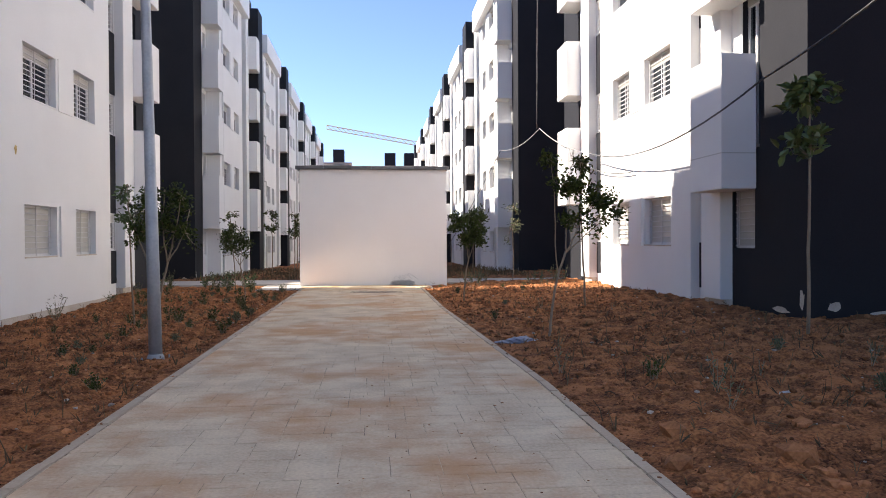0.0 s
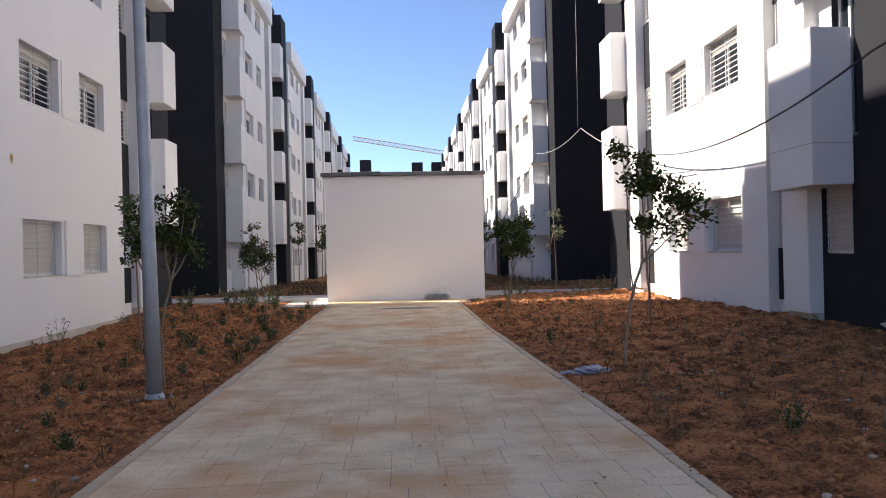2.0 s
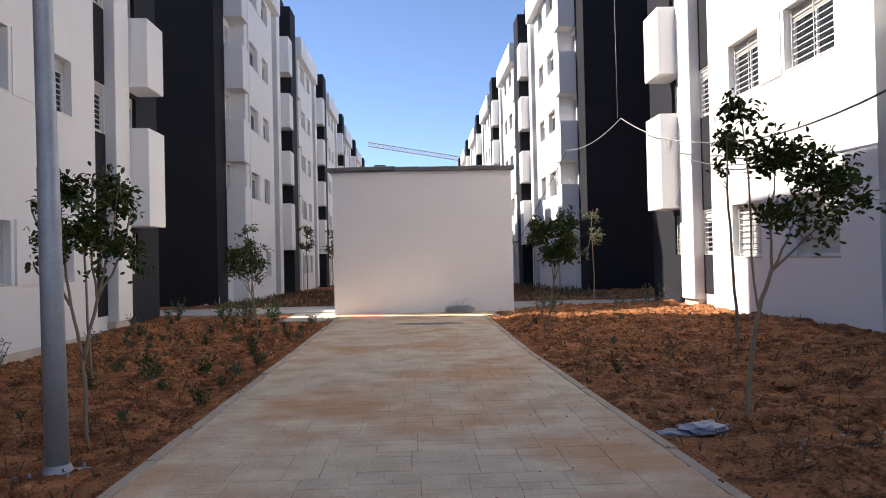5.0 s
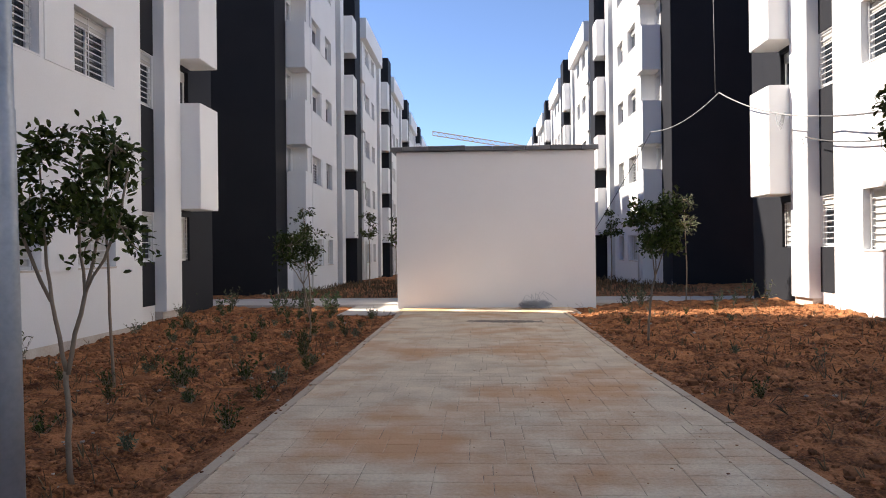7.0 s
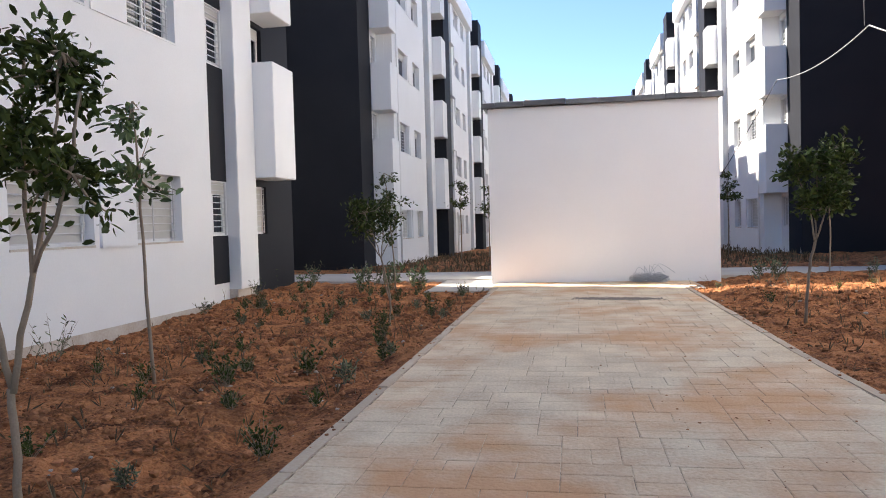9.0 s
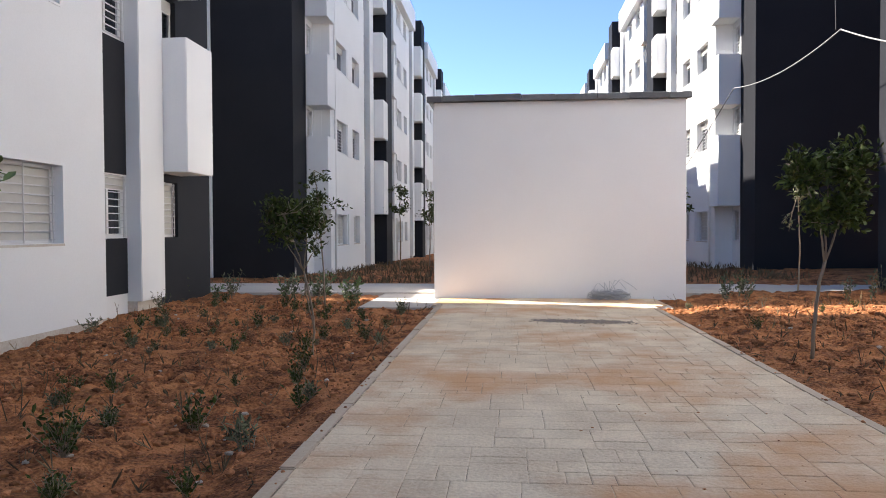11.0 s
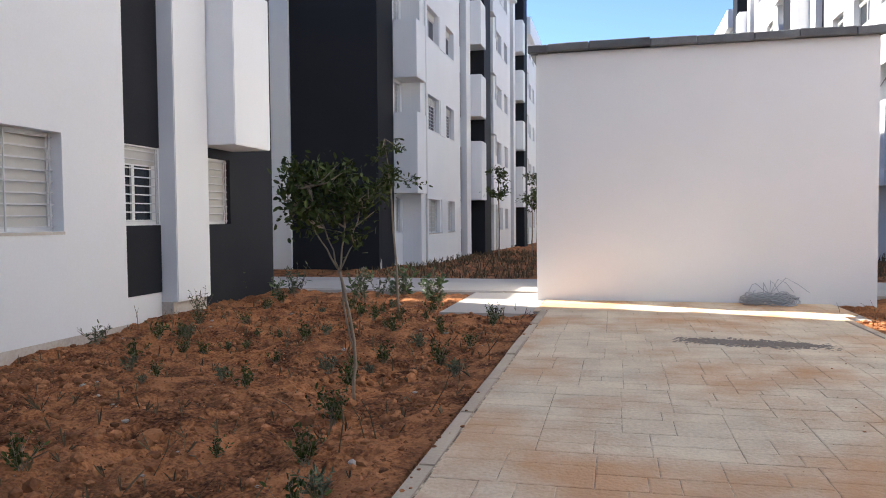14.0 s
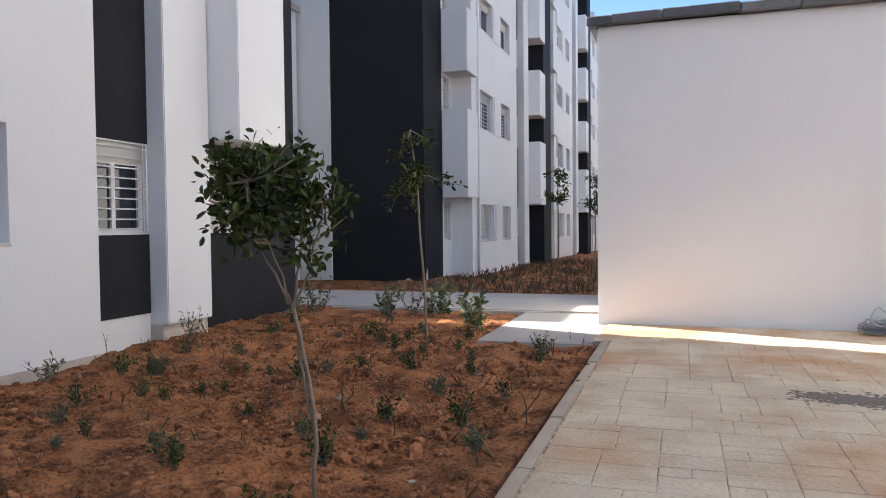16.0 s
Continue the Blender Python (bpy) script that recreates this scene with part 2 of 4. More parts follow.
def window_data(w, h, style):
    """The meshes of a window that looks along +x, its foot's middle at the origin."""
    key = (round(w, 2), round(h, 2), style)
    if key in WIN:
        return WIN[key]
    fr = Mesh()
    t, box_h = 0.045, 0.2
    if style == "closed":
        slab(fr, 1, -0.05, 0.0, -w / 2, w / 2, 0, h, [(-w / 2 + t, w / 2 - t, t, h - t)])
    else:
        side = t if style == "plain" else t + 0.04
        slab(fr, 1, -0.05, 0.0, -w / 2, w / 2, 0, h, [(-w / 2 + side, -0.03, t + 0.02, h - t - box_h), (0.03, w / 2 - side, t + 0.02, h - t - box_h)])
    out = []
    if style == "closed":
        sh = Mesh()
        a, b = -w / 2 + t, w / 2 - t
        n = max(4, round((h - 2 * t) / 0.118))
        d = (h - 2 * t) / n
        levels = []
        for k in range(n):
            z = t + k * d
            levels += [(-0.024, z), (-0.009, z + 0.014), (-0.009, z + d - 0.014)]
        levels.append((-0.024, h - t))
        for x, z in levels:
            sh.v += [(x, a, z), (x, b, z)]
        sh.f = [(2 * k, 2 * k + 1, 2 * k + 3, 2 * k + 2) for k in range(len(levels) - 1)]
        out.append(("shutter", sh.data("shutter", SHUT)))
    else:
        head = Mesh().box((-0.03, -w / 2 + 0.012, h - t - box_h + 0.02), (0.014, w / 2 - 0.012, h - 0.012))
        out.append(("shutter_box", head.data("shutter_box", SHUT)))
        for s in (-1, 1):
            a, b = sorted((s * 0.03, s * (w / 2 - t)))
            out.append(("pane", Mesh().box((-0.04, a, t), (-0.03, b, h - t - box_h)).data("pane", GLASS)))
    if style in ("closed", "barred"):
        g = Mesh()
        n = max(6, round(h / 0.115))
        for i in range(n):
            z = 0.05 + (h - 0.1) * i / (n - 1)
            g.box((0.03, -w / 2 + 0.002, z - 0.008), (0.046, w / 2 - 0.002, z + 0.008))
        k = 3 if w > 1.1 else 2
        for i in range(k):
            y = -w / 2 + 0.06 + (w - 0.12) * i / (k - 1)
            g.box((0.046, y - 0.009, 0.01), (0.058, y + 0.009, h - 0.01))
        out.append(("grille", g.data("grille", BARS)))
    out.insert(0, ("frame", fr.data("frame", FRAME)))
    WIN[key] = out
    return out


def put_window(root, m, w, h, style):
    data = window_data(w, h, style)
    ob = new("window", data[0][1])
    ob.parent = root
    ob.matrix_basis = m
    if style == "closed":
        ob["label"] = "window with closed roller shutter behind bars"
    for n, me in data[1:]:
        o = new(n, me)
        o.parent = ob
    return ob


def building(x, y, z, S, label, start=V0, end=V1, near="strip", top=0.75, size=1.0, depth=2.9):
    """S: 1 faces +x, -1 faces -x. near: what stands at the end that comes first, a recessed strip or a plain pier."""
    root = thing("apartment_building", x, y, z, label, "building", "apartment blocks along the path")
    root.scale = (size, size, size)
    face = 0 if S > 0 else 180
    B = lambda m, u0, u1, v0, v1, z0, z1: m.box((S * u0, v0, z0), (S * u1, v1, z1))
    pairs = ((0.0, 1.58), (2.56, 3.93))
    first = -1.02 if near == "strip" else -0.95
    inner0 = -2.45 if near == "strip" else -0.95
    # main wall with its window openings
    holes = [(a, b, SILLS[i], HEADS[i]) for a, b in pairs for i in range(5)]
    wall = Mesh()
    slab(wall, S, -0.3, 0.0, first, 5.0, -0.6, ROOF, holes)
    part("wall", wall, WHITE, root)
    for a, b in pairs:
        for i in range(5):
            style = "closed" if i == 0 else "barred" if i == 1 else "plain"
            put_window(root, pose(S * -0.17, (a + b) / 2, SILLS[i], 0, 0, face), b - a, HEADS[i] - SILLS[i], style)
            part("window_sill", B(Mesh(), -0.2, 0.012, a - 0.005, b + 0.005, SILLS[i] - 0.035, SILLS[i] - 0.003), PLINTH if i == 0 else WHITE, root)
    # raised panels between the paired windows
    for i in range(5):
        a, b = (pairs[0][1] + 0.11, pairs[1][0] - 0.02)
        part("panel", B(Mesh(), 0.0, 0.045 if i == 0 else 0.02, a, b, SILLS[i] - 0.04, HEADS[i] + 0.03), WHITE, root)
    # recessed strips of windows and dark panels, each beside a pilaster
    sides = [((5.0, 6.0), (6.0, 6.85))]
    if near == "strip":
        sides.append(((-1.64, -1.02), (-2.45, -1.64)))
    else:
        part("drain_pipe", Mesh().tube([(S * 0.05, -0.45, 0.1), (S * 0.05, -0.45, ROOF - 0.7)], 0.035, 8), WHITE, root, smooth=True)
    for (a, b), (p, q) in sides:
        sw = Mesh()
        holes = [(a + 0.02, b - 0.02, SILLS[i] + (0.06 if i == 0 else 0), HEADS[i]) for i in range(5)]
        slab(sw, S, -0.45, -0.2, a, b, -0.6, ROOF, holes)
        part("recess_wall", sw, WHITE, root)
        for i in range(5):
            z0 = SILLS[i] + (0.06 if i == 0 else 0)
            put_window(root, pose(S * -0.25, (a + b) / 2, z0, 0, 0, face), b - a - 0.04, HEADS[i] - z0, "barred")
        for z0, z1 in ((0.24, SILLS[0] + 0.05), *((HEADS[i] + 0.02, SILLS[i + 1] - 0.01) for i in range(4))):
            part("dark_panel", B(Mesh(), -0.2, -0.185, a + 0.004, b - 0.004, z0, z1), BLACK, root, "charcoal painted panel")
        part("pilaster", B(Mesh(), -0.45, 0.06, p, q, 0.1, ROOF), WHITE, root, bevel=0.012)
        part("pilaster_foot", B(Mesh(), -0.45, -0.02, p, q, -0.6, 0.1), PLINTH, root)
    part("plinth", B(Mesh(), 0.0, 0.012, first, 5.0, -0.6, -0.07), PLINTH, root, "soil-stained plinth")
    # corner recesses with balconies
    for sgn, (p, q) in ((-1, (start, inner0)), (1, (6.85, end))):
        inner = q if sgn < 0 else p
        deep = -0.6 if sgn < 0 and near == "pier" else -0.18
        d0, d1 = (inner - 0.75, inner - 0.1) if sgn < 0 else (inner + 0.3, inner + 1.05)
        holes = [(d0, d1, SILLS[0] + 0.05, HEADS[0])] + [(d0, d1, BALC[i][0] + 0.5, HEADS[i + 1] + 0.1) for i in range(4)]
        if sgn < 0 and near == "strip":
            d0, d1 = inner - 0.98, inner - 0.4
            holes = [(inner - 0.82, inner - 0.03, SILLS[0] - 0.05, HEADS[0] - 0.05)] + [(d0, d1, BALC[i][0] + 0.5, HEADS[i + 1] + 0.1) for i in range(4)]
        nw = Mesh()
        high = ROOF + (top if sgn < 0 else 0.5)
        split = d0 - 0.12 if sgn < 0 and near == "pier" else q
        if sgn > 0 and near == "pier":
            q = 8.04
        slab(nw, S, deep - 0.3, deep, p, min(q, split), -0.6, high, [h for h in holes if h[0] < split])
        part("corner_wall", nw, BLACK, root, "charcoal painted corner wall")
        if split < q:
            bay = Mesh()
            slab(bay, S, deep - 0.3, deep, split, q, -0.6, ROOF + 0.4, holes)
            part("bay_wall", bay, WHITE, root)
        if sgn > 0 and near == "pier":
            part("stair_tower", B(Mesh(), -1.0, 0.42, 8.05, end, -0.6, ROOF + 0.75), BLACK, root, "charcoal painted stair tower", bevel=0.012)
        for h in holes:
            put_window(root, pose(S * (deep - 0.1), (h[0] + h[1]) / 2, h[2], 0, 0, face), h[1] - h[0], h[3] - h[2], "closed" if h is holes[0] or (near == "pier" and sgn < 0) else "plain")
        for i in range(4):
            if near == "pier":
                continue
            wr = Mesh()
            B(wr, deep, deep + 0.012, d1 if sgn < 0 else p, q if sgn < 0 else d0, BALC[i][0] + 0.1, HEADS[i + 1] + 0.12)
            part("reveal", wr, WHITE, root)
        if sgn < 0:
            part("pier_side", B(Mesh(), min(deep, -0.3) - 0.1, -0.451 if near == "strip" else -0.301, q - 0.002, q + 0.3, -0.6, ROOF), WHITE, root)
        for z0, z1 in BALC:
            if sgn > 0:
                a, b, uo = 6.86, 8.0, 0.5
            elif near == "strip":
                a, b, uo = inner - 0.9, inner + 0.37, 0.48
                z0, z1 = z0 - 0.23, z1 - 0.25
            else:
                a, b, uo = -1.85, -0.8, 0.14
            # a solid-sided tray: floor, front and cheeks in one welded body
            uin = deep + 0.015
            bm = bmesh.new()
            bmesh.ops.create_cube(bm, size=1.0)
            for v in bm.verts:
                v.co = ((uin + uo) / 2 * S + v.co.x * (uo - uin), (a + b) / 2 + v.co.y * (b - a), (z0 + z1) / 2 + v.co.z * (z1 - z0))
            upper = [f for f in bm.faces if f.normal.z > 0.9]
            bmesh.ops.inset_region(bm, faces=upper, thickness=0.12)
            bmesh.ops.translate(bm, verts=list({v for f in upper for v in f.verts}), vec=(0, 0, -(z1 - z0 - 0.16)))
            me = bpy.data.meshes.new("balcony")
            bm.to_mesh(me)
            bm.free()
            me.materials.append(WHITE)
            bal = part("balcony", me, WHITE, root, bevel=0.012)
            if near == "strip" and S < 0:
                g = B(Mesh(), uo, uo + 0.004, a + 0.01, b - 0.01, z0 + 0.62, z0 + 0.635)
                if sgn < 0:
                    B(g, deep + 0.02, uo - 0.01, a - 0.004, a, z0 + 0.62, z0 + 0.635)
                part("joint", g, SHUT, bal)
    # end walls, roof edge and roof
    e = -0.18 if near == "strip" else -0.6
    part("end_wall", B(Mesh(), e - depth, e - 0.3, start, start + 0.3, -0.6, ROOF + top), BLACK, root, "charcoal painted end wall")
    part("end_wall", B(Mesh(), -12.4, e - depth, start - 0.12, start + 0.3, -0.6, ROOF), WHITE, root, "white end wall deeper in the alley")
    part("end_wall", B(Mesh(), -12.4, -0.48 if near == "strip" else -1.01, end - 0.3, end, -0.6, ROOF + 0.5), BLACK, root, "charcoal painted end wall")
    part("parapet", B(Mesh(), -0.3, 0.34, first - 0.6, 5.6, ROOF - 0.62, ROOF + 0.55), WHITE, root, bevel=0.015)
    part("roof", B(Mesh(), -12.4, -0.31, start + 0.31, end - 0.31, ROOF - 0.2, ROOF), CONC, root)
    # backing added behind the windows, coloured dark as unlit rooms
    part("dark_backing", B(Mesh(), -2.2, -2.0, start + 0.31, end - 0.31, -0.6, ROOF - 0.2), ROOM_DARK, root)
    part("back_wall", B(Mesh(), -12.4, -12.1, start + 0.3, end - 0.3, -0.6, ROOF), WHITE, root)
    # unseen roof boxes, added to step the shadow cast on the opposite block
    if S > 0 and near == "strip":
        part("roof_shade_box", B(Mesh(), -4.2, -0.6, -4.0, 4.5, ROOF + 0.003, ROOF + 2.2), WHITE, root)
        part("low_roof_shade_box", B(Mesh(), -2.4, -0.7, 5.3, 6.1, ROOF + 0.003, ROOF + 1.1), CONC, root)
    # bare plaster showing where the charcoal paint has come off low down
    pr = random.Random(int(abs(x * 100 + y * 10)))

    def bare(plane, at0, low, w, h):
        m = Mesh()
        n = 11
        ring = []
        for k in range(n):
            a = 2 * math.pi * k / n
            ring.append((at0 + math.cos(a) * w * pr.uniform(0.6, 1.1), low + (math.sin(a) + 0.6) * h * pr.uniform(0.6, 1.1)))
        if plane == "front":
            m.v = [(S * (e + 0.004), p, q) for p, q in ring]
        else:
            m.v = [(S * p, start - 0.004, q) for p, q in ring]
        m.f = [tuple(range(n)) if (S > 0) == (plane == "front") else tuple(reversed(range(n)))]
        part("bare_patch", m, PLINTH, root, "bare plaster patch")

    e = -0.18 if near == "strip" else -0.6
    bare("front", start + 0.14, 0.18, 0.08, 0.2)
    bare("front", start + 0.75, 0.03, 0.3, 0.05)
    bare("end", e - 0.45, 0.12, 0.14, 0.09)
    bare("end", e - 1.5, 0.02, 0.55, 0.08)
    # roof aerials
    part("aerial", Mesh().tube([(S * -1.0, start + 0.6, ROOF - 0.3), (S * -1.0, start + 0.6, ROOF + top + 0.7)], 0.015, 5), STEEL, root)
    return root


LX = -7.08
building(LX, 16.6, 0.0, 1, "white five-storey apartment block with charcoal corners in shade", end=9.42)
# this block stays out of view, added to keep the path in shade
building(LX, 2.0, 0.0, 1, "white five-storey apartment block with charcoal corners in shade")
LB = building(-6.92, 36.4, -0.35, 1, "white apartment block with box balconies and charcoal end wall", start=-3.3, near="pier", top=2.4, depth=2.6)
for k in range(1, 5):
    copy_thing(LB, pose(-6.92, 36.4 + 14.0 * k, -0.35 - 0.1 * k))
building(7.0, 17.35, 0.1, -1, "sunlit white apartment block with charcoal end wall", size=1.06, depth=11)
RB = building(6.3, 38.2, -0.3, -1, "sunlit white apartment block with box balconies", start=-3.3, near="pier", top=2.4, depth=6)
for k in range(1, 5):
    copy_thing(RB, pose(6.3, 38.2 + 14.0 * k, -0.3 - 0.1 * k))
building(7.0, -7.0, 0.1, -1, "sunlit white apartment block with charcoal end wall")

# foam-filled hole in the shaded wall
FOAM = mat("ochre_foam", (0.5, 0.36, 0.14), (0.35, 0.24, 0.1), rough=0.9, scale=30, bump=0.3)
fm = Mesh()
for k in range(9):
    a = 2 * math.pi * k / 9
    fm.v.append((0.0, 0.055 * math.cos(a) * (1 + 0.3 * math.sin(3 * a)), 0.1 * math.sin(a)))
fm.v.append((0.02, 0, 0.01))
fm.f = [(k, (k + 1) % 9, 9) for k in range(9)]
plug = part("wall_plug", fm, FOAM)
plug.location = (LX + 0.003, 16.25, 3.28)
tagged(plug, "ochre foam plug in a hole in the white wall", "wall plug")

# low unseen alley block added for shade, and blocks closing the street far off
blocker = thing("annexe", -15.5, 30.5, -0.4, "unseen white block added in the alley to shade the cross path", "building")
part("wall", Mesh().box((-4.5, -2.3, 0), (4.5, 2.4, 7.3)), WHITE, blocker)
part("roof", Mesh().box((-4.6, -2.4, 7.303), (4.6, 2.5, 7.45)), CONC, blocker)



def far_block(x, w, h, z0, towers):
    """A block across the end of the street, with its rows of windows and dark stair towers."""
    root = thing("apartment_building", x, 118, z0, "distant white apartment block with dark stair towers", "building", "blocks across the street end")
    part("wall", Mesh().box((-w / 2, 0, -1), (w / 2, 10, h)), WHITE, root)
    part("roof", Mesh().box((-w / 2 - 0.2, -0.2, h + 0.003), (w / 2 + 0.2, 10.2, h + 0.3)), CONC, root)
    for k in towers:
        part("stair_tower", Mesh().box((k - 0.85, -0.35, -1), (k + 0.85, -0.003, h - 0.1)), BLACK, root)
        part("tower_top", Mesh().box((k - 0.85, -0.35, h + 0.304), (k + 0.85, 2.5, h + 2.3)), BLACK, root)
    win = Mesh().box((-0.6, -0.06, 0), (0.6, -0.002, 1.2)).data("window", GLASS)
    for row in range(5):
        for col in range(int(w / 2.2)):
            xx = -w / 2 + 1.1 + col * 2.2
            if all(abs(xx - k) > 1.6 for k in towers):
                o = part("window", win, GLASS, root)
                o.location = (xx, 0, 1.2 + row * 2.85)
    return root


far_block(-8.6, 10.5, 14.7, -1.2, (-0.8, 3.4))
far_block(7.5, 11.0, 14.2, -1.2, (-4.6, -1.5))

# ---- ground ----
def lattice(n, seed):
    return np.random.RandomState(seed).rand(n, n)


def value_noise(x, y, scale, seed):
    g = lattice(128, seed)
    x, y = x * scale, y * scale
    i, j = np.floor(x).astype(int), np.floor(y).astype(int)
    fx, fy = x - i, y - j
    fx, fy = fx * fx * (3 - 2 * fx), fy * fy * (3 - 2 * fy)
    a, b = g[i % 128, j % 128], g[(i + 1) % 128, j % 128]
    c, d = g[i % 128, (j + 1) % 128], g[(i + 1) % 128, (j + 1) % 128]
    return (a * (1 - fx) + b * fx) * (1 - fy) + (c * (1 - fx) + d * fx) * fy - 0.5


PL, PR, PEND = -2.09, 1.6, 23.4


def edge_at(y):
    return 1.78 - 0.22 * min(max((y - 8.0) / 8.0, 0.0), 1.0)


def right_edge(y):
    """The path narrows a little towards the kiosk."""
    return 1.78 - 0.22 * np.clip((np.asarray(y, float) - 8.0) / 8.0, 0, 1)



def soil_height(x, y):
    x, y = np.asarray(x, float), np.asarray(y, float)
    PR = right_edge(y)
    low = 1 - ((y - 19.5) / 4.0).clip(0, 1)
    h = -0.05 - 0.045 * ((y - 21.0) / 3.0).clip(0, 1) + np.where(x < PL, low * (-0.09 * ((PL - x) / 0.5).clip(0, 1) - 0.012 * (PL - x).clip(0, 6)), 0.026 * (x - PR).clip(0, 7))
    h = h - 0.012 * (y - 26).clip(0, 90)
    near = ((x > -9) & (x < 11) & (y > -6) & (y < 60)).astype(float)
    h = h + near * (0.10 * value_noise(x, y, 0.8, 1) + 0.07 * value_noise(x, y, 2.6, 2) + 0.045 * value_noise(x, y, 6.1, 3) + (0.03 + 0.15 * value_noise(x, y, 1.7, 6).clip(0, 1)) * value_noise(x, y, 9.7, 4) + (0.025 + 0.15 * value_noise(x, y, 2.3, 7).clip(0, 1)) * value_noise(x, y, 16.9, 5))
    edge = np.minimum(np.abs(x - PL), np.abs(x - PR)).clip(0, 0.5) / 0.5
    beside = (y < PEND + 0.5)
    h = np.where(beside, -0.06 + (h + 0.06) * edge, h)
    inside = (x > PL - 0.02) & (x < PR + 0.02) & (y < 25.2) | (x > -3.48) & (x < 1.93) & (y > 23.4) & (y < 26.3)
    cross = (y > 26.22) & (y < 28.95)
    h = np.where(inside, -0.16, h)
    return np.where(cross, -0.2, h)


def graded(lo, hi, step, far):
    fine = list(np.arange(lo, hi, step))
    out, d = [], step
    p = hi
    while p < far:
        out.append(p)
        d *= 1.5
        p += d
    pre, d, p = [], step, lo
    while p > -far:
        d *= 1.5
        p -= d
        pre.append(p)
    return np.array(pre[::-1] + fine + out)


gx, gy = graded(-7.6, 8.4, 0.05, 1500), graded(1.0, 25.0, 0.055, 1500)
XX, YY = np.meshgrid(gx, gy)
ZZ = soil_height(XX, YY)
nx, ny = len(gx), len(gy)
gme = bpy.data.meshes.new("ground")
idx = np.arange(nx * ny).reshape(ny, nx)
quads = np.stack([idx[:-1, :-1], idx[:-1, 1:], idx[1:, 1:], idx[1:, :-1]], -1).reshape(-1, 4)
gme.from_pydata(np.stack([XX, YY, ZZ], -1).reshape(-1, 3).tolist(), [], quads.tolist())
gme.materials.append(SOIL)
gme.update()
tagged(new("ground", gme), "freshly dug red-brown soil, uneven and cloddy", "ground", kind="structure")

# ---- cross path behind the kiosk ----
tagged(part("pavement", Mesh().box((-45, 26.3, -0.4), (45, 28.9, -0.05)), CONC), "pale concrete cross path", "pavement", kind="structure")
kerb_line = tagged(new("kerb"), "low concrete kerb along the cross path", "kerb", kind="structure")
km = Mesh().box((0, 0, 0), (0.985, 0.1, 0.34)).data("kerb_stone", CONC)
for k in range(26):
    x = -13.0 + k
    if not -2.9 < x + 0.5 < 2.9:
        part("kerb_stone", km, CONC, kerb_line, m=pose(x, 26.19, -0.4))
tagged(part("pavement", Mesh().box((-3.5, 23.42, -0.3), (1.95, 26.185, -0.068)), CONC), "concrete apron in front of the kiosk", "pavement", kind="structure")

# ---- kiosk ----
kiosk = thing("kiosk", 0, 0, 0, "windowless white rendered technical kiosk with slate-edged roof", "kiosk")
part("wall", Mesh().box((-2.32, 25.08, -0.3), (2.505, 28.3, 3.76)), KIOSKW, kiosk, bevel=0.02)
part("roof", Mesh().box((-2.36, 25.16, 3.763), (2.545, 28.34, 3.8)), SLATE, kiosk)
edge = -2.44
er = random.Random(8)
for k, w in enumerate((0.3, 0.62, 0.9, 0.66, 0.78, 0.6, 0.74, 0.42)):
    bm = bmesh.new()
    bmesh.ops.create_cube(bm, size=1.0)
    bmesh.ops.subdivide_edges(bm, edges=[e for e in bm.edges if abs(e.verts[0].co.x - e.verts[1].co.x) > 0.5], cuts=3)
    for v in bm.verts:
        wave = 0.012 * noise.noise((edge * 2 + v.co.x * 2.4, v.co.y, v.co.z * 0.7 + k))
        v.co = (v.co.x * (w - 0.004), v.co.y * 0.24 + wave, v.co.z * 0.118 + (0.02 if v.co.y > 0 else 0) + wave)
    bmesh.ops.bevel(bm, geom=[e for e in bm.edges if e.calc_face_angle(0) > 0.6], offset=0.012, segments=1, affect="EDGES")
    me = bpy.data.meshes.new("edging_tile")
    bm.to_mesh(me)
    bm.free()
    me.materials.append(SLATE)
    part("edging_tile", me, SLATE, kiosk, m=pose(edge + w / 2, 25.07, 3.815 + er.uniform(-0.012, 0.014), 0, er.uniform(-0.6, 0.6), er.uniform(-0.6, 0.6)))
    edge += w
for k in range(5):
    part("edging_tile", Mesh().box((-2.42, 25.23 + k * 0.64, 3.77), (-2.2, 25.85 + k * 0.64, 3.85)), SLATE, kiosk)

# ---- coil of wire by the kiosk ----
rng = random.Random(5)
coil = thing("wire_coil", 1.02, 24.78, -0.052, "tangled coil of grey wire on the apron", "wire")
for k in range(26):
    pts, ph, r, tilt = [], rng.uniform(0, 6.3), rng.uniform(0.16, 0.36), rng.uniform(-0.35, 0.35)
    for j in range(19):
        a = ph + j * 2 * math.pi / 17
        h = 0.05 + 0.16 * rng.random() * (1 - r / 0.5) + 0.05 * math.sin(a * 2 + ph)
        pts.append((1.15 * r * math.cos(a), 0.55 * r * math.sin(a), max(0.01, h + tilt * 0.3 * math.cos(a) * r * 2)))
    part("strand", Mesh().tube(pts, 0.006, 4), STEEL, coil)
for k in range(5):
    a = rng.uniform(-0.8, 0.8)
    part("strand", Mesh().tube([(0.0, 0, 0.15), (0.1 * k - 0.2, -0.05, 0.32 + 0.02 * k), (0.15 * k - 0.25, -0.08, 0.3 + 0.04 * a), (0.2 * k - 0.3, -0.1, 0.2)], 0.005, 4), STEEL, coil)

